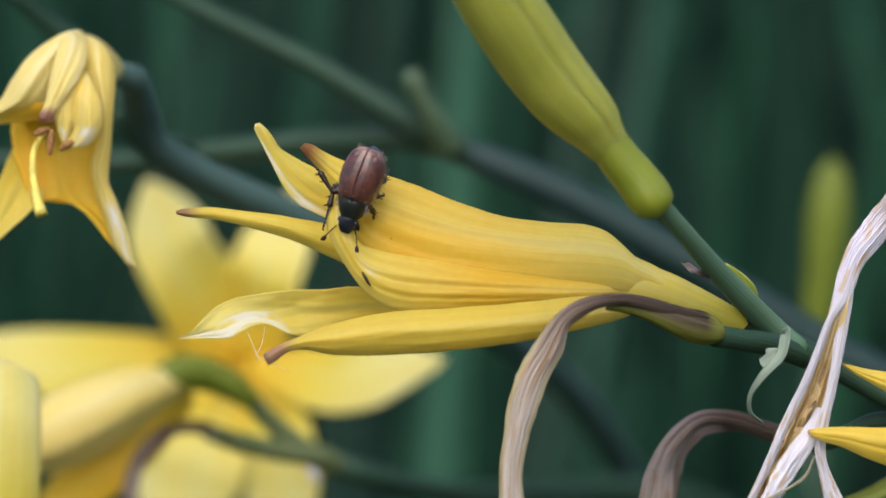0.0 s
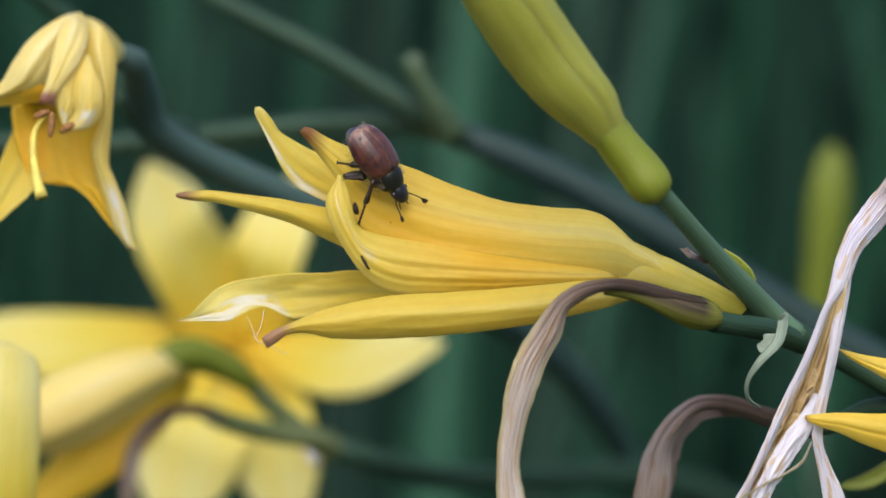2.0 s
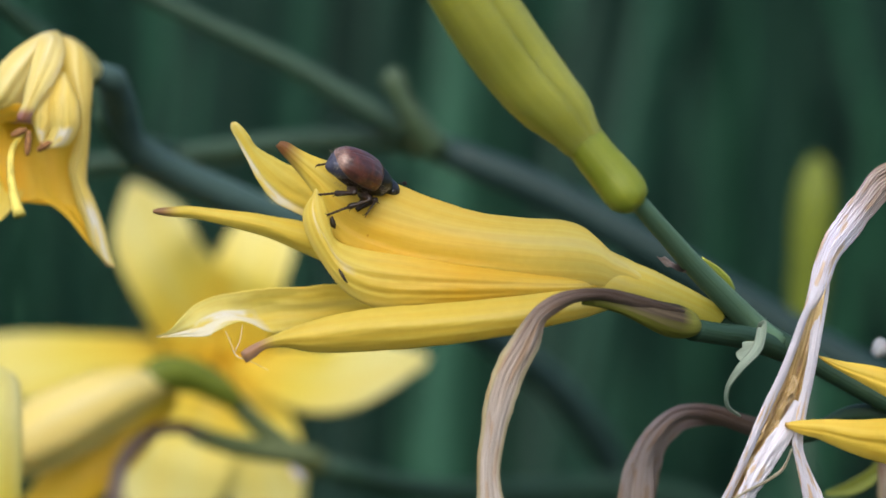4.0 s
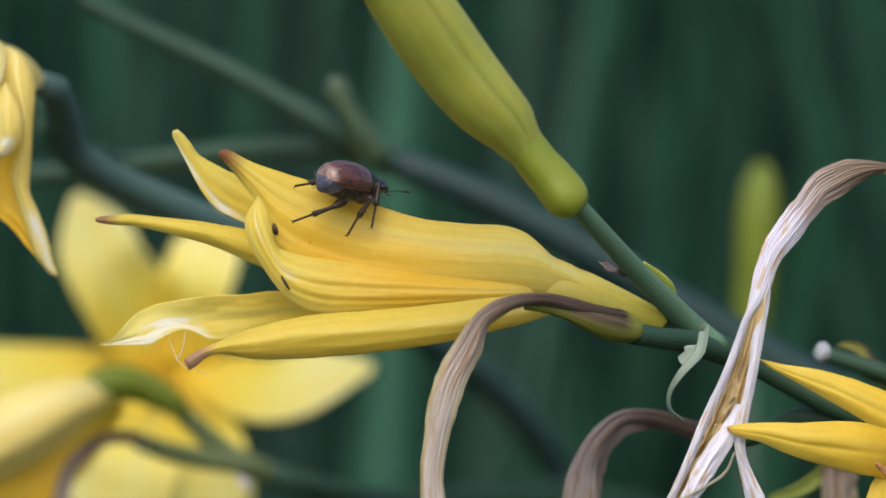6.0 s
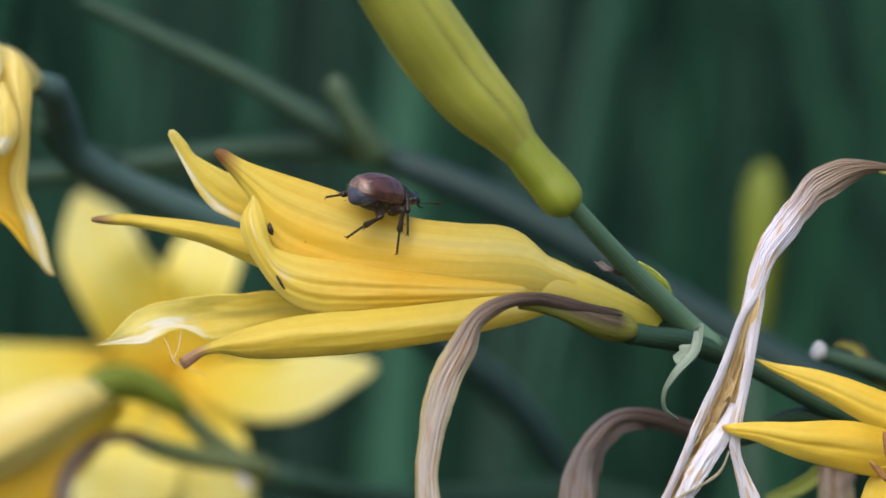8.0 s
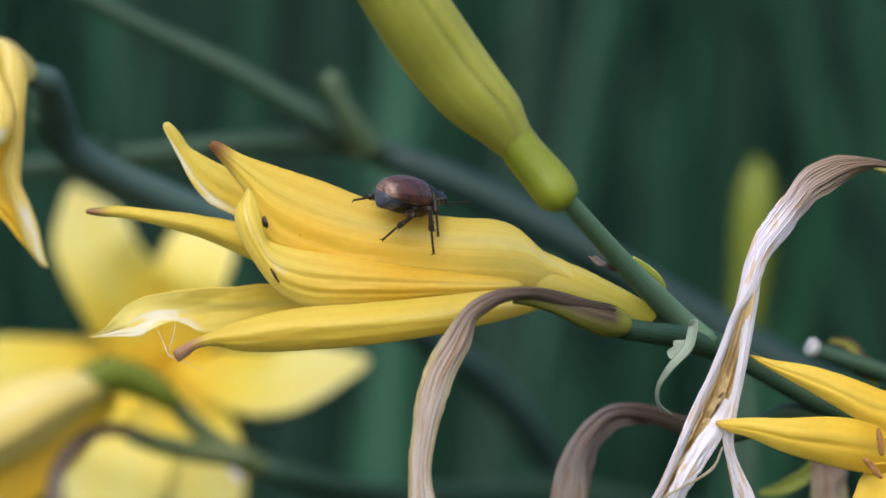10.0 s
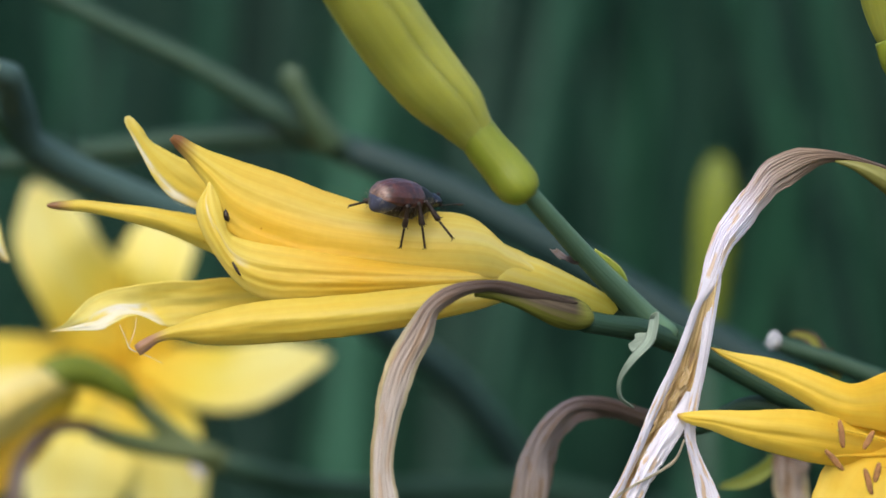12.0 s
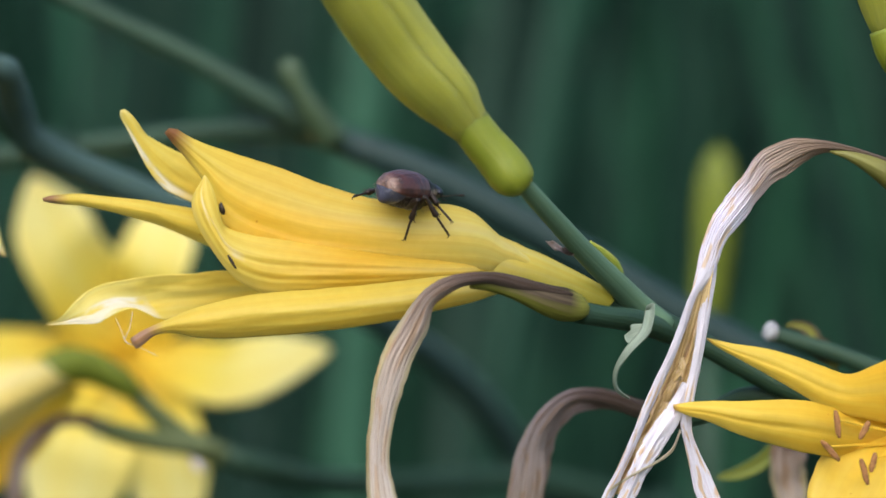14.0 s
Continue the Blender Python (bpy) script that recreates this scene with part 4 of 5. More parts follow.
# ---- open flower at the stalk's far side ----
def side_flower():
    f = thing("daylily_flower", (77.7, 0.0, -28.3), "open golden yellow daylily flower with brown-tipped stamens", "flower")
    part("tube", pipe([(87.3, 10.0, -31.7, 1.6), (82.2, 9.0, -30.2, 2.6), (77.0, 7.0, -27.9, 4.2), (73.3, 5.0, -26.3, 6.0)], 14, 18), THROAT, f)
    part("petal", sheet([(75.5, 3.0, -15.7, 75.3, 3.0, -26.3, 0.6), (70.2, 0.0, -17.8, 69.9, -2.0, -24.7, 0.8), (66.7, -3.0, -18.8, 66.0, -4.0, -23.8, 1.0), (63.5, -4.0, -17.8, 63.4, -4.0, -22.9, 1.0), (60.3, -4.0, -16.6, 60.3, -4.0, -21.0, 0.9), (56.2, -4.0, -15.4, 56.8, -4.0, -18.9, 0.7), (52.4, -3.4, -14.8, 53.0, -3.4, -16.7, 0.4), (50.3, -3.0, -14.3, 50.4, -3.0, -15.2, 0.3), (49.1, -3.0, -14.0, 49.2, -3.0, -14.3, 0.1)], 52, 20, pleats=((0.1, 0.0, 0.14, -0.2), (0.5, 0.3, 0.2, 0.15)), crumple=0.05, seed=21), GOLDEN, f)
    part("petal", sheet([(72.4, 2.0, -24.8, 72.3, 2.0, -29.8, 0.4), (67.8, -2.0, -23.6, 67.7, -2.0, -29.7, 0.8), (64.0, -5.0, -22.7, 63.8, -5.0, -28.9, 1.3), (61.4, -7.0, -22.0, 60.6, -7.0, -28.3, 1.4), (58.2, -8.0, -21.7, 56.7, -8.0, -27.2, 1.3), (53.9, -9.0, -21.8, 52.5, -9.0, -25.9, 1.1), (49.4, -9.0, -21.7, 48.7, -9.0, -24.2, 0.8), (46.7, -8.6, -21.8, 46.4, -8.6, -23.5, 0.5), (44.6, -8.0, -22.1, 44.7, -8.0, -22.7, 0.2)], 52, 22, pleats=((0.0, 0.25, 0.10, -0.3), (-0.4, -0.2, 0.2, 0.15)), crumple=0.05, seed=22), GOLDEN, f)
    part("petal", blade([(76.7, 4.0, -27.1, 3, 3), (70.5, -4.0, -29.8, 6, 6), (67.3, -8.0, -33.8, 6.5, 6.5), (63.9, -10.0, -38.8, 4, 4), (61.8, -10.0, -42.9, 0.5, 0.5)], (-0.3, -1, 0.3), 0.1, 28, 12, seed=23, rib=0.1, crumple=0.06), GOLDEN, f)
    part("petal", blade([(75.2, 3.0, -27.0, 3, 3), (76.0, 0.0, -22.3, 5, 5), (79.0, -2.0, -17.1, 5.4, 5.4), (83.3, -2.0, -12.2, 3, 3), (86.4, 0.0, -8.8, 0.4, 0.4)], (-0.4, -1, 0), 0.1, 28, 12, seed=24, rib=0.1, crumple=0.06), GOLDEN, f)
    part("petal", blade([(78.1, 4.0, -27.1, 3, 3), (83.4, 0.0, -22.8, 5, 5), (89.9, -4.0, -19.3, 5, 5), (96.9, -4.0, -17.3, 0.5, 0.5)], (-0.2, -1, 0.2), 0.1, 24, 12, seed=25, rib=0.1), GOLDEN, f)
    part("petal", blade([(78.1, 4.0, -27.8, 3, 3), (81.1, 0.0, -34.0, 5, 5), (85.4, -4.0, -39.5, 5, 5), (88.1, -4.0, -43.7, 0.5, 0.5)], (-0.2, -1, 0.2), 0.1, 24, 12, seed=26, rib=0.1), GOLDEN, f)
    for (a, b) in (((64.1, -13.0, -23.0), (64.5, -13.0, -26.4)), ((62.2, -14.0, -26.6), (64.4, -14.0, -29.1)), ((68.2, -13.0, -24.4), (67.0, -13.0, -26.6)), ((67.0, -14.0, -28.9), (67.8, -14.0, -32.1)), ((68.8, -14.0, -28.2), (68.2, -14.0, -30.6))):
        fil = part("filament", pipe([(77.9, 2.0, -27.7, 0.3), ((a[0] + b[0]) / 2 + 1.2, -6, (a[2] + b[2]) / 2 + 0.2, 0.16), (*[(p + q) / 2 for p, q in zip(a, b)], 0.13)], 12, 8), GOLDEN, f)
        part("anther", pipe([(*a, 0.15), (*[(3 * p + q) / 4 for p, q in zip(a, b)], 0.3), (*[(p + 3 * q) / 4 for p, q in zip(a, b)], 0.3), (*b, 0.15)], 14, 12, 2, 0.25, wobble=0.1), ANTHER, fil, "brown dusty anther")
    part("stem", pipe([(87.3, 10.0, -31.7, 1.6), (89.4, 10.0, -34.6, 1.8), (87.1, 9.0, -37.4, 2.0)], 10), STEM, f)
    b = thing("daylily_bud", (73.7, -4.0, 19.3), "yellow-green daylily bud beside the withered flower", "flower bud")
    for k in range(3):
        part("sepal", sepal([(72.5, -4.0, 23.2, 2.0), (72.3, -4.0, 24.9, 2.8), (71.9, -4.0, 29.1, 3.8), (71.5, -5.0, 34.7, 4.0), (71.2, -5.0, 39.5, 2.8), (70.8, -6.0, 43.6, 0.5)], 70 + 120 * k, 190 + 120 * k, 24), BUD, b)
    part("ovary", pipe([(75.2, -3.0, 17.3, 1.2), (74.4, -3.0, 19.0, 2.3), (73.1, -4.0, 21.4, 2.6), (72.4, -4.0, 23.9, 2.6)], 16, 16), OVARY, b)
    part("stem", pipe([(75.2, -3.0, 17.3, 1.2), (81.0, 0.0, 6.0, 1.6), (86.7, 2.0, -7.4, 1.8)], 14), STEM, b)


side_flower()


# ---- nodding flower ----
def nodding_flower():
    f = thing("daylily_flower", (-43.7, 30.0, 25.8), "nodding yellow daylily flower with brown petal tips", "flower")
    part("tube", pipe([(-44.0, 46.0, 23.9, 1.5), (-45.1, 42.0, 24.8, 2.0), (-46.9, 36.0, 25.2, 3.0), (-48.3, 31.0, 23.3, 4.7), (-49.3, 29.0, 19.9, 5.6), (-49.6, 29.0, 16.6, 5.4)], 20, 24), PALE, f)
    part("petal", sheet([(-53.3, 31.0, 21.4, -43.7, 31.0, 20.7, -0.6), (-55.9, 27.0, 16.5, -43.3, 27.0, 15.8, -0.9), (-55.0, 25.0, 11.0, -43.3, 25.0, 11.0, -0.8), (-52.7, 24.0, 6.6, -43.6, 24.0, 7.0, -0.6), (-49.4, 23.5, 6.5, -43.2, 23.5, 5.0, -0.4), (-46.1, 23.2, 4.6, -42.4, 23.2, 2.6, -0.3), (-43.5, 23.0, 1.5, -41.3, 23.0, 0.1, -0.2), (-41.3, 22.6, -1.1, -40.5, 22.6, -1.5, 0.0)], 48, 24, pleats=((0.0, 0.0, 0.15, -0.4), (0.4, 0.3, 0.15, 0.3)), crumple=0.08, seed=34), THROAT, f)
    part("petal", sheet([(-54.6, 29.0, 16.2, -50.2, 29.0, 15.5, -0.4), (-56.4, 25.0, 11.0, -51.2, 25.0, 8.1, -0.6), (-57.7, 23.0, 7.3, -52.6, 23.0, 5.3, -0.6), (-59.1, 22.0, 3.0, -55.4, 22.0, 2.6, -0.4), (-60.5, 22.0, -0.6, -59.1, 22.0, -0.8, -0.1)], 36, 16, pleats=((0.0, 0.0, 0.15, -0.3),), crumple=0.06, seed=35), YELLOW, f)
    part("petal", sheet([(-48.2, 30.0, 28.2, -46.6, 30.0, 27.6, 0.6), (-50.7, 26.0, 27.1, -47.0, 26.0, 25.6, 1.6), (-53.2, 23.0, 24.9, -49.7, 23.0, 21.9, 2.4), (-55.3, 22.0, 22.0, -50.7, 22.0, 19.5, 2.4), (-56.9, 22.0, 19.2, -52.5, 22.0, 18.2, 1.8), (-59.1, 22.0, 17.1, -55.4, 22.0, 17.5, 1.0), (-60.9, 22.0, 15.9, -59.8, 22.0, 15.9, 0.2)], 48, 22, pleats=((0.0, 0.0, 0.14, 0.3), (0.5, 0.3, 0.15, -0.3)), crumple=0.06, seed=31), PALE, f)
    part("petal", sheet([(-50.9, 21.0, 18.8, -50.9, 23.5, 17.1, 0.5), (-53.2, 21.0, 18.8, -53.0, 23.5, 16.5, 0.5), (-56.8, 21.0, 18.5, -56.7, 23.5, 16.1, 0.5), (-60.4, 21.0, 17.7, -60.3, 23.5, 15.9, 0.5)], 36, 14, pleats=((0.2, 0.2, 0.2, -0.3),), crumple=0.10, seed=36), GOLDEN, f)
    part("petal", sheet([(-47.3, 30.0, 27.6, -45.5, 30.0, 27.1, 0.5), (-46.8, 25.0, 25.2, -42.6, 25.0, 24.4, 1.6), (-46.1, 23.0, 21.9, -42.1, 23.0, 21.5, 1.8), (-44.4, 22.0, 18.2, -42.3, 22.0, 17.5, 1.2), (-44.1, 22.0, 14.6, -42.6, 22.0, 13.1, 0.9), (-45.3, 22.0, 11.0, -42.9, 22.0, 8.9, 1.2), (-44.7, 22.0, 7.7, -42.0, 22.0, 6.5, 1.0), (-43.5, 22.0, 4.1, -40.8, 22.0, 3.1, 0.8), (-42.4, 22.0, 0.8, -40.0, 22.0, -0.6, 0.6), (-41.2, 22.0, -1.2, -39.5, 22.0, -2.1, 0.4), (-40.5, 22.0, -2.2, -39.6, 22.0, -2.4, 0.1)], 64, 22, pleats=((0.0, 0.0, 0.15, 0.3), (-0.4, -0.3, 0.15, -0.3)), crumple=0.09, seed=33), CREASED, f)
    part("petal", sheet([(-46.2, 21.0, 22.7, -45.3, 21.0, 22.3, 0.3), (-46.9, 18.0, 20.3, -43.8, 18.0, 19.5, 0.9), (-47.4, 17.0, 17.7, -43.3, 17.0, 17.4, 1.1), (-47.2, 17.0, 15.3, -43.6, 17.0, 15.1, 1.0), (-47.9, 17.0, 13.6, -44.8, 17.0, 13.3, 0.7), (-48.4, 17.0, 12.6, -46.9, 17.0, 12.9, 0.2)], 36, 18, pleats=((-0.3, -0.2, 0.15, -0.35), (0.3, 0.2, 0.15, 0.3)), crumple=0.14, seed=37), CREASED, f)
    part("petal", sheet([(-46.5, 19.0, 21.0, -45.8, 19.0, 20.4, 0.3), (-49.3, 17.5, 19.4, -47.0, 17.5, 17.7, 0.6), (-49.5, 17.0, 17.6, -47.1, 17.0, 15.8, 0.6), (-49.4, 17.0, 16.2, -47.5, 17.0, 14.6, 0.5), (-48.7, 17.0, 13.8, -48.1, 17.0, 13.3, 0.2)], 30, 16, pleats=((0.0, 0.0, 0.2, -0.3),), crumple=0.14, seed=38), CREASED, f)
    part("petal", sheet([(-49.2, 28.0, 27.8, -46.3, 28.0, 27.5, 0.4), (-49.3, 22.0, 26.4, -45.6, 22.0, 25.3, 0.9), (-50.0, 19.0, 23.0, -46.1, 19.0, 22.6, 1.2), (-50.4, 17.0, 20.2, -47.2, 17.0, 20.5, 1.1), (-50.7, 16.0, 18.4, -48.6, 16.0, 18.5, 0.8), (-51.3, 15.5, 17.0, -49.5, 15.5, 16.7, 0.5), (-51.1, 15.5, 16.4, -50.1, 15.5, 16.2, 0.2)], 44, 20, pleats=((-0.1, 0.0, 0.14, 0.3), (0.4, 0.3, 0.12, -0.25), (-0.5, -0.4, 0.12, -0.25)), crumple=0.05, seed=32), PALE, f)
    part("pistil", pipe([(-51.4, 26.0, 15.0, 0.25), (-52.2, 19.0, 12.9, 0.35), (-52.2, 16.0, 10.1, 0.45), (-51.7, 15.0, 6.9, 0.6), (-50.9, 14.0, 4.3, 0.85)], 20, 8), STYLE, f)
    for a, b in (((-51.9, 14.0, 14.5), (-49.9, 14.0, 15.3)), ((-49.5, 13.0, 15.1), (-49.8, 13.0, 11.9)), ((-48.7, 15.0, 12.6), (-46.9, 15.0, 13.7))):
        part("anther", pipe([(*a, 0.2), (*[(2 * p + q) / 3 for p, q in zip(a, b)], 0.42), (*[(p + 2 * q) / 3 for p, q in zip(a, b)], 0.42), (*b, 0.2)], 10, 10, 2, 0.1), ANTHER, f, "brown dusty anther")
    s = thing("daylily_stalk", (-23.8, 70.0, 6.2), "slender blue-green daylily stalk bending over", "stem")
    part("stem", pipe([(-44.3, 46.0, 24.0, 1.5), (-41.6, 50.0, 23.0, 2.0), (-41.0, 60.0, 18.6, 2.4), (-39.8, 66.0, 13.9, 2.4), (-32.5, 72.0, 9.9, 2.2), (-24.0, 76.0, 6.0, 2.3), (-10.8, 90.0, -0.7, 2.3), (5.6, 130.0, -11.0, 2.4), (20.6, 180.0, -22.7, 2.6), (32.1, 220.0, -40.1, 2.8), (38.8, 240.0, -64.6, 3.2), (45, 250, -220, 3.6), (48, 250, -420, 4.4), (48, 250, -665, 5)], 150), SLATE_STEM, s)
    part("bract", blade([(-40.0, 64.0, 13.4, 1.6, 1.6), (-42.0, 62.0, 14.8, 1.4, 1.4), (-43.8, 60.0, 17.4, 0.9, 0.9), (-44.6, 60.0, 19.3, 0.2, 0.2)], (0, -1, 0.2), 0.5, 16, 8), STEM, s)


nodding_flower()


# ---- stalks, flowers and buds farther back ----
def back_stalks():
    s = thing("daylily_stalk", (9.5, 105.0, 11.6), "thick blue-green daylily stalk leaning across, out of focus", "stem")
    part("stem", pipe([(-41.5, 105.0, 38.1, 1.2), (-29.9, 105.0, 32.3, 1.4), (-18.4, 105.0, 26.6, 1.6), (-6.9, 105.0, 19.6, 1.9), (3.0, 105.0, 14.2, 2.2), (4.6, 105.0, 13.5, 2.1)], 40), STEM, s)
    part("stem", pipe([(2.1, 105.0, 14.6, 2.1), (5.4, 105.0, 13.2, 2.4), (17.8, 105.0, 7.9, 2.6), (34.2, 105.0, -1.2, 2.8), (52.3, 105.0, -12.3, 3.0), (75.3, 105.0, -26.2, 3.2), (96.7, 105.0, -44.3, 3.6), (130, 105, -260, 4.2), (140, 105, -665, 5.0)], 130), BLUE_STEM, s)
    part("stem", pipe([(1.3, 107.0, 15.1, 1.9), (-6.9, 109.0, 16.1, 1.8), (-18.6, 112.0, 15.9, 1.7), (-30.3, 114.0, 14.7, 1.7), (-42.1, 116.0, 13.4, 1.6), (-57.3, 118.0, 12.6, 1.5), (-72.6, 120.0, 13.5, 1.3)], 30), STEM, s)
    part("side_bud", pipe([(1.3, 103.0, 14.5, 2.3), (-1.0, 101.0, 18.2, 1.9), (-2.8, 100.0, 21.3, 1.5), (-3.9, 100.0, 23.6, 1.8), (-4.3, 100.0, 25.2, 1.7), (-4.4, 100.0, 26.1, 0.5)], 24, 12), SPROUT, s, "small green side bud")
    part("stem", pipe([(-61.5, 90.0, 37.1, 1.2), (-58.5, 92.0, 34.0, 1.3), (-55.4, 94.0, 31.5, 1.4), (-49.0, 96.0, 26.9, 1.5), (-44.3, 98.0, 17.2, 1.6), (-37.7, 112.0, 14.4, 1.6)], 20), STEM, s)
    b = thing("daylily_bud", (62.2, 200.0, -18.6), "upright green daylily bud out of focus", "flower bud")
    for k in range(3):
        part("sepal", sepal([(61.7, 200.0, -18.6, 1.6), (62.3, 200.0, -11.1, 2.6), (63.3, 200.0, -1.8, 3.2), (64.0, 200.0, 6.6, 3.4), (64.4, 200.0, 12.2, 2.4), (64.6, 200.0, 15.0, 0.4)], 100 + 120 * k, 220 + 120 * k, 20, 8), OLIVE, b)
    part("stem", pipe([(61.7, 200.0, -19.5, 1.6), (61.2, 200.0, -29.8, 1.8), (62.2, 200.0, -52.2, 2.2), (78, 200, -300, 3.0), (80, 200, -665, 4.0)], 20), STEM, b)


back_stalks()


def lemon_flower():
    f = thing("daylily_flower", (-32.5, 165.0, -17.8), "wide open lemon yellow daylily flower out of focus", "flower")
    spec = [((-40.8, 150.0, -1.7), (-45.7, 150.0, 10.8), 6.3), ((-27.5, 152.0, -3.9), (-22.6, 158.0, 9.4), 5.6), ((-16.0, 145.0, -20.1), (0.5, 142.0, -16.9), 5.6),
            ((-56.2, 148.0, -17.7), (-85.2, 142.0, -17.7), 5.8), ((-37.6, 142.0, -30.2), (-42.6, 140.0, -45.7), 8.4), ((-26.3, 142.0, -30.2), (-22.8, 140.0, -46.5), 6.5)]
    for k, (mid, end, w) in enumerate(spec):
        c = (-31.3, 158.0, -17.6)
        q1 = [(a + b) / 2 for a, b in zip(c, mid)]
        q2 = [(a + b) / 2 for a, b in zip(mid, end)]
        rows = [(*c, w * (0.9 if k < 2 else 0.55), w * (0.9 if k < 2 else 0.55)), (*q1, w * (1.2 if k < 2 else 0.92), w * (1.2 if k < 2 else 0.92)), (*mid, w * 1.05, w * 1.05), (*q2, w * 0.9, w * 0.9), (*end, w * 0.12, w * 0.12)]
        part("petal", blade(rows, (-0.05, -1, 0.6), 0.02, 28, 10, ruffle=0.25, seed=40 + k, rib=0.2), LEMON, f)
    part("tube", pipe([(-31.4, 161.0, -17.7, 4.5), (-31.2, 178.0, -18.5, 3.0), (-29.3, 200.0, -20.4, 2.0)], 10, 16), THROAT, f)
    for k in range(6):
        a = k * 1.05
        part("filament", pipe([(-31.7, 168.0, -17.8, 0.5), (-33 + 3 * math.cos(a), 150, -18 + 3 * math.sin(a), 0.5), (-33 + 8 * math.cos(a), 140, -19 + 6 * math.sin(a), 0.4)], 8, 6), FILAMENT, f)
    part("stem", pipe([(-29.3, 200.0, -20.4, 2.0), (-25.3, 220.0, -26.7, 2.2), (-21.7, 230.0, -44.4, 2.6), (-18, 230, -300, 3.4), (-18, 230, -665, 4.4)], 20), STEM, f)


lemon_flower()


def closing_flower():
    f = thing("daylily_flower", (-37.3, 105.0, -18.4), "closing yellow daylily flower, out of focus, on a bent green stem", "flower")
    part("petal", blade([(-37.4, 101.0, -18.2, 1.8, 1.8), (-40.9, 96.0, -18.3, 2.8, 2.8), (-45.4, 93.0, -19.6, 3.6, 3.6), (-50.5, 92.0, -21.8, 4.3, 4.3), (-56.9, 92.0, -24.9, 4.4, 4.4), (-63.3, 93.0, -27.8, 3.0, 3.0), (-68.4, 95.0, -29.8, 0.6, 0.6)], (-0.1, -1, 0.5), -0.45, 30, 14, seed=51, rib=0.12), CLOSING, f)
    part("petal", blade([(-37.6, 102.0, -19.4, 1.6, 1.6), (-41.8, 98.0, -21.6, 2.6, 2.6), (-46.2, 96.0, -24.0, 3.4, 3.4), (-51.4, 95.0, -26.6, 4.0, 4.0), (-57.2, 95.0, -28.9, 3.9, 3.9), (-63.6, 96.0, -30.9, 2.6, 2.6), (-68.7, 97.0, -32.0, 0.5, 0.5)], (-0.1, -1, -0.2), -0.45, 30, 14, seed=52, rib=0.12), CLOSING, f)
    part("petal", blade([(-37.4, 107.0, -20.5, 2.0, 2.0), (-43.3, 102.0, -26.1, 4.0, 4.0), (-50.1, 100.0, -31.8, 4.6, 4.6), (-56.7, 100.0, -37.5, 3.0, 3.0), (-61.6, 100.0, -41.6, 0.5, 0.5)], (-0.1, -1, 0.3), -0.3, 26, 12, seed=53), THROAT, f)
    part("ovary", pipe([(-27.6, 106.0, -22.4, 1.4), (-30.3, 105.0, -20.2, 2.1), (-33.8, 104.0, -18.4, 2.5), (-37.4, 102.0, -17.9, 2.7), (-40.5, 99.0, -18.8, 2.2)], 16, 16), OLIVE, f)
    s = thing("daylily_stalk", (-20.2, 108.0, -29.7), "forked green daylily stalk out of focus", "stem")
    part("stem", pipe([(-28.7, 106.0, -21.3, 1.3), (-25.1, 107.0, -25.1, 1.5), (-20.2, 108.0, -29.5, 1.8), (-15.2, 109.0, -31.8, 1.85)], 24), SIDE_BUD, s)
    part("stem", pipe([(-17.3, 108.5, -30.9, 1.7), (-11.9, 110.0, -32.9, 1.9), (-0.3, 130.0, -36.7, 1.9), (15.7, 165.0, -38.8, 2.1), (32.1, 195.0, -40.0, 2.4), (49.1, 215.0, -46.5, 2.8), (61.2, 225.0, -63.4, 3.2), (80, 230, -220, 3.6), (86, 230, -420, 4.2), (86, 230, -665, 4.6)], 110), STEM, s)
    part("stem", pipe([(-16.0, 108.0, -30.6, 1.5), (-25.0, 106.0, -29.2, 1.6), (-29.9, 104.0, -28.0, 1.5), (-33.9, 102.0, -26.5, 1.3)], 16), SIDE_BUD, s)
    part("bract", pipe([(-19.7, 107.0, -31.9, 0.3), (-18.7, 106.5, -33.2, 0.6), (-18.2, 107.0, -34.0, 0.3)], 10, 10), DRY_WHITE, s, "pale papery bract")
    w = thing("withered_flower", (-33.1, 102.0, -26.5), "thin brown withered flower drooping, out of focus", "withered flower")
    part("petal", blade([(-31.4, 102.0, -27.4, 1.2, 1.2), (-35.5, 101.0, -25.8, 1.0, 1.0), (-39.9, 100.0, -26.5, 0.9, 0.9), (-43.6, 100.0, -30.1, 1.0, 1.0), (-45.1, 100.0, -35.0, 1.1, 1.1), (-45.4, 100.0, -42.4, 0.8, 0.8)], (0, -1, 0.2), 0.5, 26, 8, pleat=0.2, seed=54), DRY_DARK, w)
    n = thing("daylily_flower", (-58.2, 45.0, -34.5), "pale yellow daylily petal rising at the edge", "flower")
    part("petal", blade([(-58.2, 45.0, -48.1, 2, 2), (-58.5, 40.0, -38.8, 4.6, 4.6), (-58.5, 38.0, -30.4, 5.5, 5.5), (-58.2, 38.0, -22.3, 5.3, 5.3), (-58.0, 40.0, -17.6, 4.9, 4.9), (-58.0, 41.0, -15.6, 4.0, 4.0), (-58.0, 42.0, -14.6, 2.2, 2.2)], (0.1, -1, 0.1), -0.3, 26, 12, seed=55), LEMON, n)
    part("stem", pipe([(-58.2, 45.0, -47.3, 2), (-58, 45, -120, 2.4), (-60, 45, -300, 3), (-60, 45, -665, 4)], 14), STEM, n)


closing_flower()


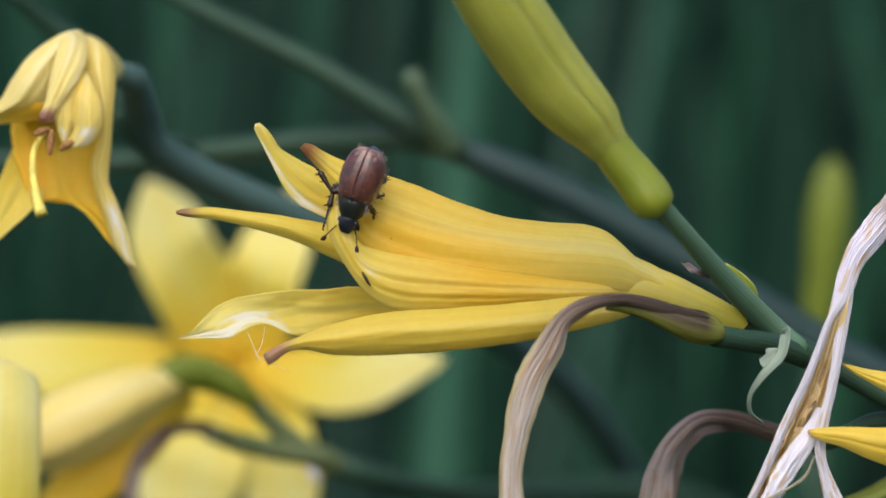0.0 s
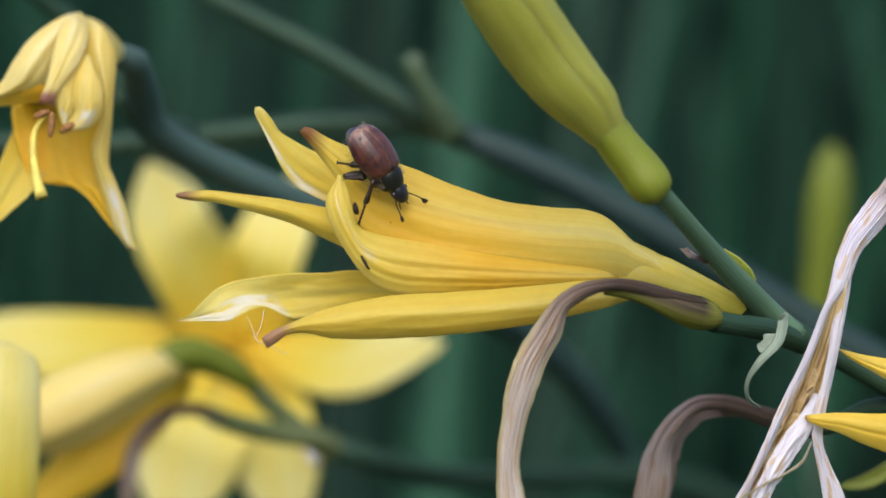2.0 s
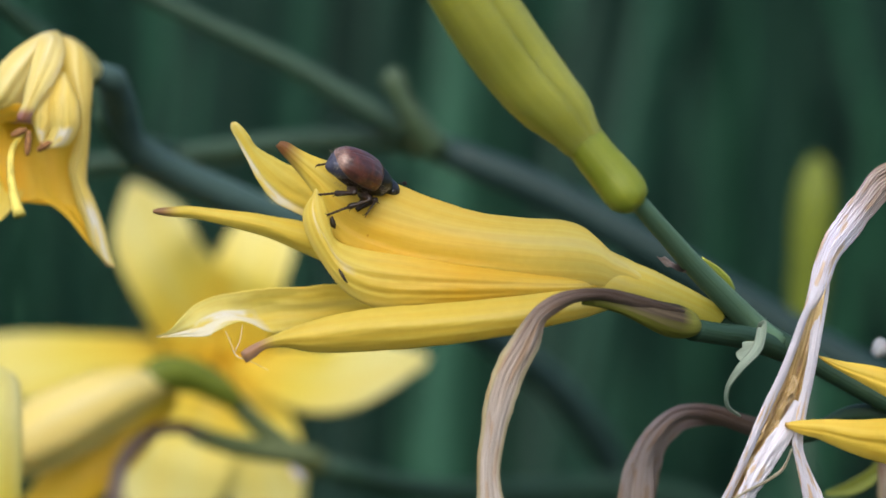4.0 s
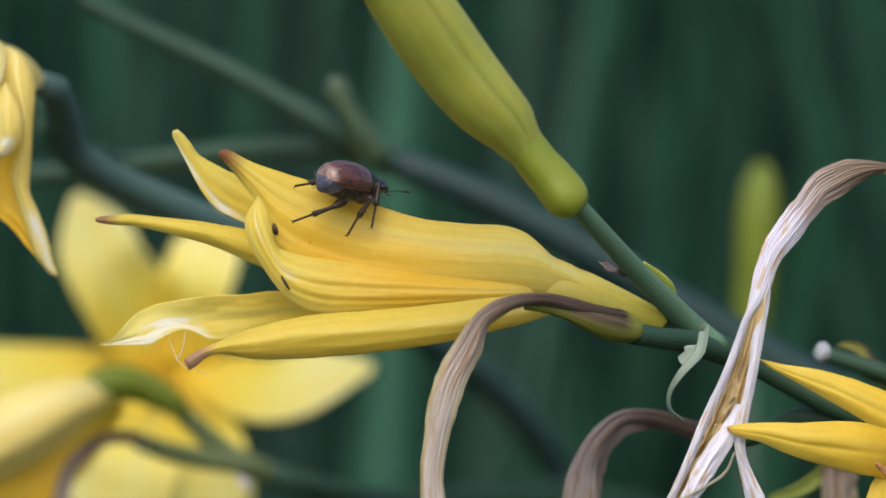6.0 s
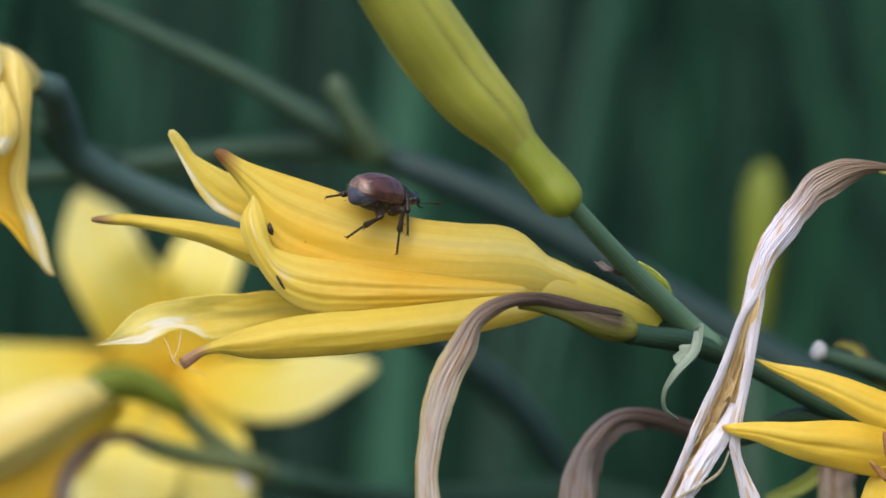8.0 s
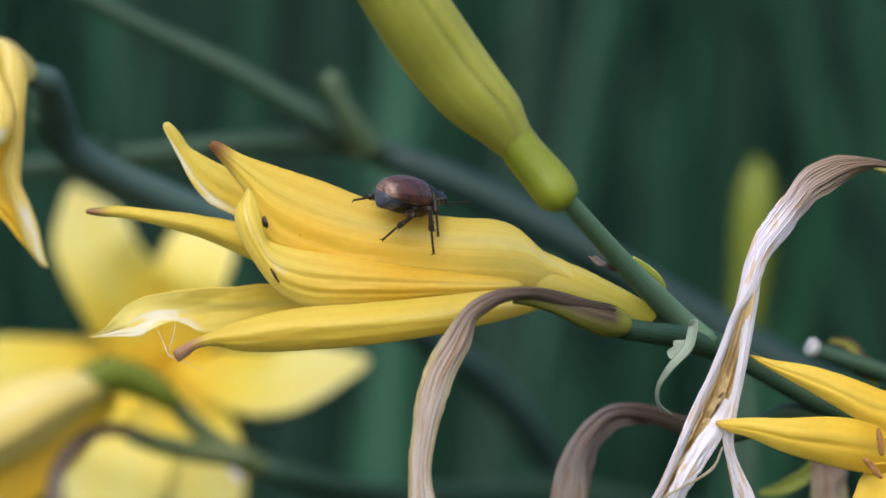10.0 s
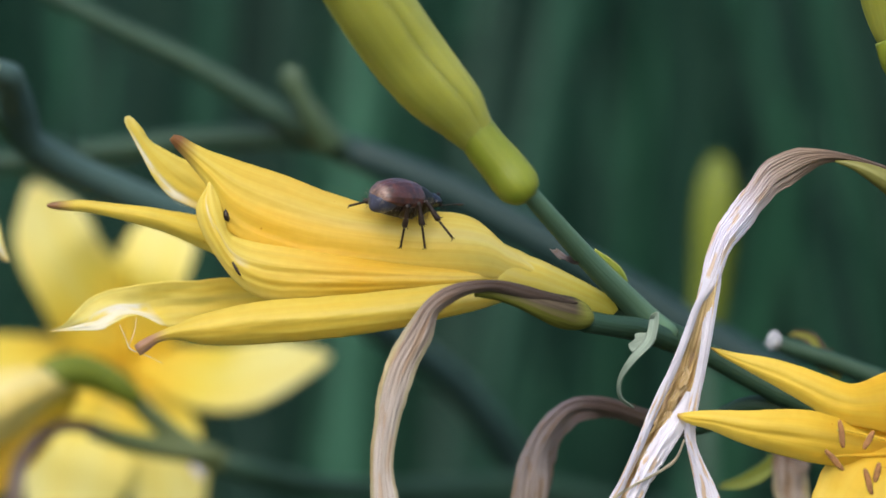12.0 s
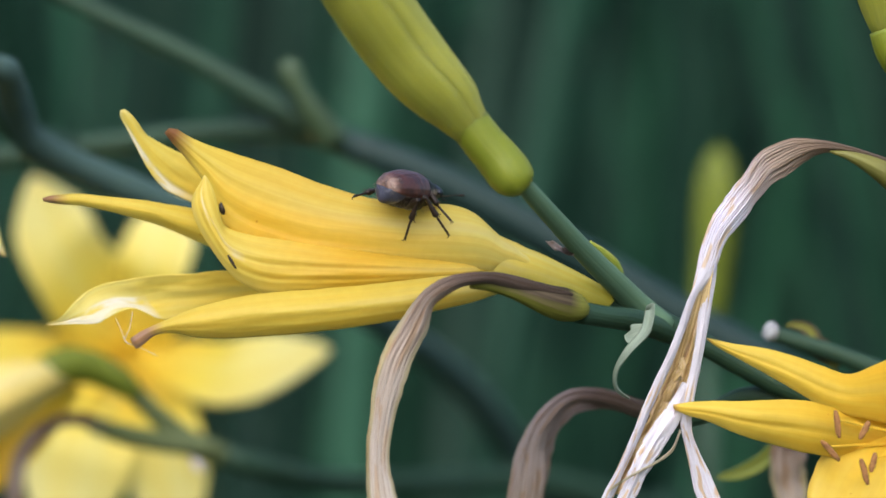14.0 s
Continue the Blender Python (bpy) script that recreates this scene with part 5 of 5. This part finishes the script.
# ---- small things on the flower ----
def small_things():
    for k, rows in enumerate(([(-10.8, -3.0, 3.8, 0.14), (-10.7, -3.2, 3.0, 0.38), (-10.4, -3.0, 2.3, 0.26)], [(-9.9, -6.1, -2.8, 0.10), (-9.5, -6.2, -3.6, 0.19), (-8.9, -6.1, -4.5, 0.10)])):
        c = thing("dirt_speck", rows[1][:3], "tiny black speck of dirt stuck to the yellow petal", "speck")
        part("grain", pipe(rows, 8, 8, wobble=0.15, seed=k), SPECK, c)
    th = thing("silk_thread", (-22.9, -3.0, -12.5), "thin torn white silk thread under the petals", "thread")
    part("strand", pipe([(-24.1, -2.0, -10.4, 0.012), (-23.4, -3.0, -11.9, 0.022), (-22.7, -4.0, -13.4, 0.05), (-21.1, -5.0, -14.0, 0.014), (-18.7, -5.0, -15.2, 0.012)], 20, 6), SILK, th)
    part("strand", pipe([(-22.0, -2.0, -9.6, 0.010), (-22.3, -3.0, -11.5, 0.018), (-22.9, -4.0, -12.9, 0.035)], 12, 6), SILK, th)


small_things()


# ---- the beetle ----
def stand(x, y, z, ahead, up):
    """Pose with its x axis ahead and its z axis near up, in mm from the flower."""
    f = Vector(ahead).normalized()
    s = Vector(up).cross(f).normalized()
    u = f.cross(s)
    m = Matrix((f, s, u)).transposed().to_4x4()
    m.translation = V((x, y, z))
    return m


MM = 0.001
THIGH, SHIN, FOOT = 2.7, 3.0, 2.9         # lengths of a leg's pieces in mm


def join(*bms):
    """One bmesh from several."""
    for extra in bms[1:]:
        me = bpy.data.meshes.new("joined")
        extra.to_mesh(me)
        bms[0].from_mesh(me)
        bpy.data.meshes.remove(me)
        extra.free()
    return bms[0]


def rod(rows, m=8, n=12):
    """A round body round the origin, in mm."""
    bm = pipe(rows, n, m)
    bmesh.ops.translate(bm, verts=bm.verts, vec=(0, 0, -H))
    return bm


def dome(rings, half=0, m=24, n=22, ribs=0.0):
    """A body of elliptic rings (x, half width, top, bottom, centre y) in mm; half: one side of it alone."""
    bm = bmesh.new()
    uv = bm.loops.layers.uv.new("uv")
    grid = []
    for x, w, zt, zb, cy in glide(rings, n):
        ring = []
        for j in range(m):
            a = 2 * math.pi * j / m
            y, z = math.cos(a), math.sin(a)
            if half:
                y = max(y * half, 0) * half if y * half > 0 else 0.0
            lift = 1 + ribs * math.cos(16 * a) - (0.035 * math.exp(-(y / 0.12) ** 2) if half else 0)
            ring.append(bm.verts.new((x * MM, (cy + y * max(w, 0.02)) * MM, (z * zt * lift if z > 0 else z * -zb) * MM)))
        grid.append(ring)
    skin(bm, grid, uv, True)
    bm.faces.new(grid[0][::-1])
    bm.faces.new(grid[-1])
    bmesh.ops.remove_doubles(bm, verts=bm.verts, dist=2e-6)
    return bm


def hairs(rnd, count, root):
    """Thin three-sided hairs; root gives a foot point and a hair's run in mm."""
    vs, fs = [], []
    for q in range(count):
        p0, d = root(rnd)
        side = d.orthogonal().normalized() * 0.012
        other = d.cross(side).normalized() * 0.012
        b = len(vs)
        vs += [(p0 + side) * MM, (p0 - 0.5 * side + other) * MM, (p0 - 0.5 * side - other) * MM, (p0 + d) * MM]
        fs += [(b, b + 1, b + 3), (b + 1, b + 2, b + 3), (b + 2, b, b + 3)]
    bm = bmesh.new()
    for v in vs:
        bm.verts.new(v)
    bm.verts.ensure_lookup_table()
    for f in fs:
        bm.faces.new([bm.verts[k] for k in f])
    return bm


def beetle():
    b = new("beetle")
    b.empty_display_size = 0.005
    tagged(b, "small beetle with brown wing cases and a dark green shield", "beetle")
    part("abdomen", dome([(-4.9, 0.5, 0.2, -1.0, 0), (-4.4, 1.6, 0.8, -1.7, 0), (-3, 2.25, 1.1, -2.2, 0), (-0.5, 2.45, 1.0, -2.4, 0), (1.6, 2.1, 0.8, -2.1, 0), (3.2, 1.5, 0.6, -1.6, 0)]), BELLY, b)
    # the tail plate slopes down from under the wing cases
    part("tail_plate", dome([(-5.55, 0.25, -0.9, -1.35, 0), (-5.35, 0.85, -0.2, -1.75, 0), (-4.9, 1.5, 0.55, -1.95, 0), (-4.2, 1.95, 0.9, -2.0, 0), (-3.4, 2.2, 0.8, -1.9, 0), (-2.6, 2.2, 0.5, -1.7, 0)]), RUMP, b, "slate-grey tail plate")
    for sgn in (1, -1):
        case = part("wing_case", dome([(-5.2, 0.7, 0.75, 0.15, 0.018 * sgn), (-4.95, 1.45, 1.25, 0.0, 0.018 * sgn), (-4.3, 2.1, 1.75, -0.4, 0.018 * sgn), (-3.1, 2.52, 2.18, -0.9, 0.018 * sgn), (-1.5, 2.68, 2.4, -1.1, 0.018 * sgn), (0.1, 2.5, 2.3, -1.25, 0.018 * sgn), (1.1, 2.25, 2.0, -1.0, 0.018 * sgn), (1.55, 1.7, 1.4, -0.4, 0.018 * sgn)],
                                       sgn, 64, 26, 0.010), ELYTRA, b, "glossy reddish-brown wing case")
        knob = bmesh.new()
        bmesh.ops.create_uvsphere(knob, u_segments=12, v_segments=8, radius=0.36 * MM)
        bmesh.ops.transform(knob, verts=knob.verts, matrix=Matrix.Translation((-4.0 * MM, 1.15 * sgn * MM, 1.35 * MM)) @ Matrix.Diagonal((1.3, 1, 0.8, 1)))
        part("knob", knob, ELYTRA_END, case, "pale swelling near the end")
    plate = bmesh.new()
    bmesh.ops.create_cone(plate, cap_ends=True, segments=3, radius1=0.62 * MM, radius2=0.45 * MM, depth=0.3 * MM)
    bmesh.ops.transform(plate, verts=plate.verts, matrix=Matrix.Translation((1.15 * MM, 0, 1.86 * MM)) @ Matrix.Rotation(0.5, 4, 'Y') @ Matrix.Rotation(math.pi, 4, 'Z'))
    part("scutellum", plate, SHIELD, b)
    part("shield", dome([(1.15, 1.55, 1.5, -0.9, 0), (1.55, 1.76, 1.72, -1.1, 0), (2.2, 1.76, 1.68, -1.2, 0), (3.1, 1.48, 1.3, -1.15, 0), (3.7, 1.1, 0.9, -0.9, 0)], 0, 28), SHIELD, b, "glossy dark green neck shield")
    head = part("head", dome([(3.3, 0.9, 0.85, -0.9, 0), (3.9, 1.12, 0.95, -0.95, 0), (4.7, 1.06, 0.8, -0.85, 0), (5.3, 0.8, 0.45, -0.6, 0), (5.65, 0.45, 0.1, -0.4, 0)]), HEAD, b, "glossy blue-black head")
    for sgn in (1, -1):
        bm = bmesh.new()
        bmesh.ops.create_uvsphere(bm, u_segments=12, v_segments=8, radius=0.33 * MM)
        bmesh.ops.translate(bm, verts=bm.verts, vec=(4.1 * MM, 1.02 * sgn * MM, 0.15 * MM))
        part("eye", bm, HEAD, head)
        part("antenna", rod([(4.8, 0.9 * sgn, -0.3, 0.12), (5.2, 1.3 * sgn, -0.2, 0.08), (5.7, 1.6 * sgn, 0.0, 0.07), (6.3, 1.9 * sgn, 0.2, 0.07), (6.7, 2.1 * sgn, 0.25, 0.08)]), BELLY, head)
        part("club", join(*[rod([(6.6, 2.05 * sgn, 0.25, 0.07), (6.9, (2.15 + 0.1 * q) * sgn, 0.27 + 0.05 * q, 0.14), (7.2, (2.25 + 0.16 * q) * sgn, 0.3 + 0.07 * q, 0.13), (7.4, (2.3 + 0.18 * q) * sgn, 0.3 + 0.07 * q, 0.04)]) for q in (-1, 0, 1)]), BELLY, head)
        part("feeler", rod([(5.2, 0.45 * sgn, -0.5, 0.1), (5.8, 0.6 * sgn, -0.8, 0.08), (6.2, 0.75 * sgn, -0.8, 0.05)], 6, 8), BELLY, head)

    def fringe(rnd):
        x, sgn = rnd.uniform(-4.9, 3.0), rnd.choice((1, -1))
        w = 2.6 * math.sqrt(max(0.05, 1 - ((x + 1) / 4.5) ** 2))
        return Vector((x, sgn * w * 0.95, rnd.uniform(-1.9, -0.2))), Vector((rnd.uniform(-0.5, 0.1), sgn * rnd.uniform(0.2, 0.55), rnd.uniform(-0.4, 0.1)))

    def tail(rnd):
        a = rnd.uniform(-1.5, 1.5)
        return Vector((rnd.uniform(-5.3, -4.3), 1.7 * math.sin(a), rnd.uniform(-1.3, 1.0) * math.cos(a))), Vector((-rnd.uniform(0.2, 0.55), rnd.uniform(-0.2, 0.2), rnd.uniform(-0.1, 0.35)))

    def back(rnd):
        x, a = rnd.uniform(-4.8, 1.4), rnd.uniform(-1.5, 1.5)
        f = math.sqrt(max(0.08, 1 - ((x + 1) / 4.3) ** 2))
        return Vector((x, 2.6 * f * math.sin(a), 2.32 * f * math.cos(a))), Vector((-rnd.uniform(0.2, 0.42), 0.2 * math.sin(a) + rnd.uniform(-0.06, 0.06), 0.2 * math.cos(a) + rnd.uniform(-0.04, 0.06)))

    def chest(rnd):
        x, sgn = rnd.uniform(-2.5, 3.4), rnd.choice((1, -1))
        return Vector((x, sgn * rnd.uniform(1.2, 2.1), rnd.uniform(-2.1, -1.2))), Vector((rnd.uniform(-0.4, 0.4), sgn * rnd.uniform(0.1, 0.5), -rnd.uniform(0.1, 0.5)))

    def collar(rnd):
        a = rnd.uniform(1.15, 1.8) * rnd.choice((1, -1))
        return Vector((rnd.uniform(1.2, 2.8), 1.8 * math.sin(a), 1.75 * math.cos(a))), Vector((rnd.uniform(-0.5, 0.3), 0.5 * math.sin(a), 0.45 * math.cos(a) + rnd.uniform(-0.1, 0.1)))

    rnd = random.Random(3)
    part("bristles", join(hairs(rnd, 420, fringe), hairs(rnd, 190, collar), hairs(rnd, 240, tail), hairs(rnd, 320, back), hairs(rnd, 180, chest)), HAIR, b, "fine pale hair fringe", smooth=False)
    thigh = rod([(0, 0, 0, 0.34), (0.7, 0, 0, 0.58), (1.7, 0, 0, 0.54), (THIGH, 0, 0, 0.28)], 10)
    shin = join(rod([(0, 0, 0, 0.24), (0.8, 0, 0, 0.25), (2.0, 0, 0, 0.34), (2.7, 0, 0, 0.40), (SHIN, 0, 0, 0.2)], 10),
                *[rod([(x, 0, 0.15, 0.11), (x + 0.15, y, 0.45, 0.07), (x + 0.3, 1.4 * y, 0.75, 0.02)], 6, 6) for x, y in ((2.6, 0.12), (2.7, -0.15), (1.6, 0.05))])
    beads = [(0, 0, 0, 0.12)]
    for k in range(5):
        x = FOOT * 0.88 * k / 5
        beads += [(x + 0.08, 0, 0.02 * k, 0.12), (x + 0.40, 0, 0.02 * k, 0.17)]
    foot = join(rod(beads + [(FOOT * 0.9, 0, 0.08, 0.08)], 8, 40), *[rod([(FOOT * 0.88, 0, 0.08, 0.08), (FOOT * 0.97, 0.18 * sgn, 0.05, 0.06), (FOOT, 0.26 * sgn, -0.15, 0.02)], 6, 6) for sgn in (1, -1)])
    pieces = []
    for name, bm in (("thigh", thigh), ("shin", shin), ("foot", foot)):
        me = bpy.data.meshes.new(name)
        for f in bm.faces:
            f.smooth = True
        bmesh.ops.recalc_face_normals(bm, faces=bm.faces)
        bm.to_mesh(me)
        bm.free()
        me.materials.append(LEG)
        pieces.append((name, me))
    legs = []
    for sgn in (-1, 1):
        for hip in ((1.9, 1.1, -1.6), (0.2, 1.3, -2.0), (-1.4, 1.3, -2.0)):
            leg = new("leg")
            leg.parent = b
            leg.location = (hip[0] * MM, sgn * hip[1] * MM, hip[2] * MM)
            limbs = []
            for name, me in pieces:
                limb = new(name, me)
                limb.parent = leg
                limbs.append(limb)
            legs.append((leg, sgn, limbs))
    return b, legs


BEETLE, LEGS = beetle()


def along_axis(at, way, up):
    """Pose at a point with x along way and z near up."""
    x = way.normalized()
    y = up.cross(x).normalized()
    m = Matrix((x, y, x.cross(y))).transposed().to_4x4()
    m.translation = at
    return m


def bend(hip, toe, pole):
    """Knee and ankle between hip and toe, bent towards pole, all in mm."""
    span = toe - hip
    most = (THIGH + SHIN + FOOT) * 0.97
    if span.length > most:
        toe = hip + span * (most / span.length)
    up = ((hip - toe).normalized() + 0.45 * pole).normalized()
    ankle = toe + up * FOOT
    d = ankle - hip
    far = min(max(d.length, abs(THIGH - SHIN) + 0.5), THIGH + SHIN - 0.02)
    way = d.normalized() if d.length > 0.01 else -pole
    ankle = hip + way * far
    a = (THIGH ** 2 - SHIN ** 2 + far ** 2) / (2 * far)
    out = (pole - way * pole.dot(way)).normalized()
    knee = hip + way * a + out * math.sqrt(max(0.0, THIGH ** 2 - a * a))
    return knee, ankle, ankle + (toe - ankle).normalized() * FOOT


def motions():
    places = [
        (0.0, stand(-10.39, -7.00, 7.33, (-0.32, 0.1, -1), (-0.2, -1, 0.05))),
        (0.5, stand(-9.63, -7.00, 7.32, (0.00, 0.1, -1), (-0.1, -1, 0.1))),
        (1.0, stand(-8.65, -7.00, 7.27, (0.43, 0.1, -1), (0.2, -1, 0.15))),
        (1.5, stand(-7.95, -7.00, 7.75, (0.58, 0.1, -1), (0.45, -1, 0.25))),
        (2.0, stand(-7.70, -6.00, 8.51, (0.70, 0.15, -1), (0.6, -1, 0.4))),
        (2.5, stand(-7.55, -5.00, 9.17, (0.85, 0.25, -0.95), (0.65, -0.8, 0.55))),
        (2.7, stand(-7.50, -4.00, 9.48, (0.92, 0.3, -0.9), (0.65, -0.75, 0.65))),
        (4.8, stand(-3.48, -4.00, 8.52, (0.71, 0.69, -0.12), (0.25, -0.45, 0.85))),
        (5.0, stand(-2.24, -4.00, 8.89, (0.71, 0.69, -0.12), (0.14, -0.3, 0.95))),
        (5.4, stand(-1.85, -4.00, 8.83, (0.71, 0.69, -0.12), (0.14, -0.3, 0.95))),
        (5.7, stand(-1.40, -4.00, 8.80, (0.71, 0.69, -0.12), (0.14, -0.3, 0.95))),
        (6.0, stand(-0.87, -4.00, 8.68, (0.71, 0.69, -0.12), (0.14, -0.3, 0.95))),
        (6.3, stand(-0.34, -4.00, 8.41, (0.79, 0.60, -0.12), (0.14, -0.3, 0.95))),
        (6.6, stand(0.68, -4.00, 8.17, (0.73, 0.67, -0.12), (0.14, -0.3, 0.95))),
        (6.9, stand(1.36, -4.00, 8.01, (0.80, 0.59, -0.12), (0.14, -0.3, 0.95))),
        (7.2, stand(3.30, -4.00, 8.11, (0.79, 0.60, -0.12), (0.14, -0.3, 0.95))),
        (7.5, stand(4.31, -4.00, 7.16, (0.71, 0.69, -0.12), (0.14, -0.3, 0.95))),
        (7.8, stand(3.47, -4.00, 7.02, (0.71, 0.69, -0.12), (0.14, -0.3, 0.95))),
        (8.2, stand(4.02, -4.00, 7.10, (0.71, 0.69, -0.12), (0.14, -0.3, 0.95))),
        (10.3, stand(8.53, -4.00, 5.84, (0.73, 0.68, -0.05), (0.14, -0.3, 0.95))),
        (10.6, stand(9.66, -4.00, 5.70, (0.79, 0.61, -0.05), (0.14, -0.3, 0.95))),
        (11.0, stand(11.01, -4.00, 5.56, (0.71, 0.70, -0.05), (0.14, -0.3, 0.95))),
        (11.4, stand(10.85, -4.00, 5.27, (0.76, 0.65, -0.05), (0.14, -0.3, 0.95))),
        (11.8, stand(11.52, -4.00, 4.80, (0.79, 0.61, -0.05), (0.14, -0.3, 0.95))),
        (12.2, stand(11.76, -4.00, 4.82, (0.71, 0.70, -0.05), (0.14, -0.3, 0.95))),
        (12.6, stand(12.41, -4.00, 4.98, (0.71, 0.70, -0.05), (0.14, -0.3, 0.95))),
        (13.0, stand(12.36, -4.00, 4.71, (0.71, 0.70, -0.05), (0.14, -0.3, 0.95))),
        (13.5, stand(12.61, -4.00, 4.75, (0.65, 0.76, -0.05), (0.14, -0.3, 0.95))),
        (14.0, stand(12.80, -4.00, 4.90, (0.65, 0.76, -0.05), (0.14, -0.3, 0.95))),
    ]
    walk(BEETLE, places)
    # where the feet of its near side stand on the petals, mm across and up from the flower: fore, middle, hind
    steps = [
        (0.0, (-14.7, 2.3), (-17.1, 11.7), None),
        (0.3, (-12.8, 2.2), (-17.2, 11.1), None),
        (0.6, (-12.9, 1.9), (-14.9, 7.1), None),
        (0.9, (-12.9, 1.9), (-13.2, 6.8), None),
        (1.2, (-10.5, 0.7), (-13.3, 7.2), None),
        (1.5, (-10.1, 0.6), (-13.7, 7.1), None),
        (1.8, (-9.9, 0.8), (-13.2, 6.9), None),
        (2.1, (-10.5, 1.0), (-11.8, 6.6), None),
        (2.4, (-6.8, 0.4), (-11.3, 2.6), None),
        (2.7, (-8.8, 4.3), (-11.7, 2.7), None),
        (4.8, (-2.5, 3.4), (-8.4, 4.0), (-10.3, 4.6)),
        (5.0, (-2.9, 2.9), (-4.5, 2.4), (-10.8, 4.6)),
        (5.4, (-0.6, 2.5), (-5.4, 3.0), (-8.8, 3.9)),
        (5.7, (-0.5, 2.4), (-4.9, 3.1), (-9.0, 3.7)),
        (6.0, (1.2, 2.8), (-1.9, 1.9), (-8.6, 3.8)),
        (6.3, (1.6, 2.0), (-1.9, 1.8), (-4.8, 3.2)),
        (6.6, (2.7, 1.9), (1.0, 0.7), (-5.1, 3.1)),
        (6.9, (2.9, 1.4), (0.5, 0.6), (-5.1, 3.4)),
        (7.2, (5.3, 0.9), (1.2, 1.1), (-1.0, 2.3)),
        (7.5, (4.7, 0.3), (3.4, -0.4), (-0.8, 1.4)),
        (7.8, (5.6, 2.4), (4.1, -0.5), (-1.2, 1.6)),
        (8.2, (7.1, 1.2), (5.8, -0.6), (-1.3, 1.7)),
        (8.8, (9.0, 1.2), (5.9, -0.7), (1.9, 1.0)),
        (9.5, (9.1, 1.1), (9.0, -1.1), (1.9, 1.0)),
        (10.3, (12.1, 0.7), (11.2, -1.5), (5.2, 0.1)),
        (10.6, (14.4, -0.7), (11.1, -1.6), (5.4, 0.3)),
        (11.0, (13.9, -0.7), (12.9, -1.4), (7.9, -0.1)),
        (11.4, (15.5, -0.8), (12.6, -1.0), (8.1, -0.1)),
        (11.8, (16.5, -0.6), (12.3, -1.4), (10.7, -1.5)),
        (12.2, (18.2, -0.1), (15.3, -1.6), (10.8, -1.3)),
        (12.6, (18.0, 0.4), (15.4, -1.1), (12.1, -1.1)),
        (13.0, (18.6, 1.1), (15.1, -1.2), (11.6, -1.3)),
        (13.5, (18.2, 0.8), (17.2, -1.0), (11.8, -1.2)),
        (14.0, (17.8, 0.7), (17.4, -1.0), (11.8, -1.4)),
    ]

    def body_at(t):
        k = max(i for i in range(len(places)) if places[i][0] <= t + 1e-6)
        if k == len(places) - 1:
            return places[k][1]
        (t0, m0), (t1, m1) = places[k], places[k + 1]
        return m0.lerp(m1, (t - t0) / (t1 - t0))

    for i, (leg, sgn, limbs) in enumerate(LEGS):
        hip = Vector(leg.location) / MM
        # toes on the petals at each step, in the world
        toes = []
        for n, step in enumerate(steps):
            t = step[0]
            if sgn < 0 and step[1 + i]:
                x, z = step[1 + i]
                toes.append((t, V((x, -6.0 if t < 3 else -5.2, z))))
            else:
                rest = ((3.4, 2.0, -4.2), (0.4, 2.2, -4.6), (-2.8, 1.8, -4.8)) if t < 3 else ((3.6, 3.0, -4.6), (0.2, 3.2, -5.0), (-6.6, 3.0, -2.2))
                x, y, z = rest[i % 3]
                toes.append((t, body_at(t) @ (Vector((x + 0.4 * math.sin(2.1 * n + i), sgn * y, z + 0.25 * math.cos(1.7 * n + i))) * MM)))
        tracks = [[], [], []]
        k = 0
        for tenth in range(141):
            t = tenth / 10
            while k < len(toes) - 2 and toes[k + 1][0] <= t:
                k += 1
            (t0, p0), (t1, p1) = toes[k], toes[k + 1]
            toe = (body_at(t).inverted() @ p0.lerp(p1, (t - t0) / (t1 - t0))) / MM
            pole = Vector((0.0 if i % 3 < 2 else -0.3, sgn * 0.9, 0.3 + 0.2 * min(1, max(0, 3.5 - t)))).normalized()
            knee, ankle, toe = bend(hip, toe, pole)
            for track, a, c in zip(tracks, (hip, knee, ankle), (knee, ankle, toe)):
                track.append((t, along_axis((a - hip) * MM, c - a, pole)))
        for limb, track in zip(limbs, tracks):
            walk(limb, track)


motions()
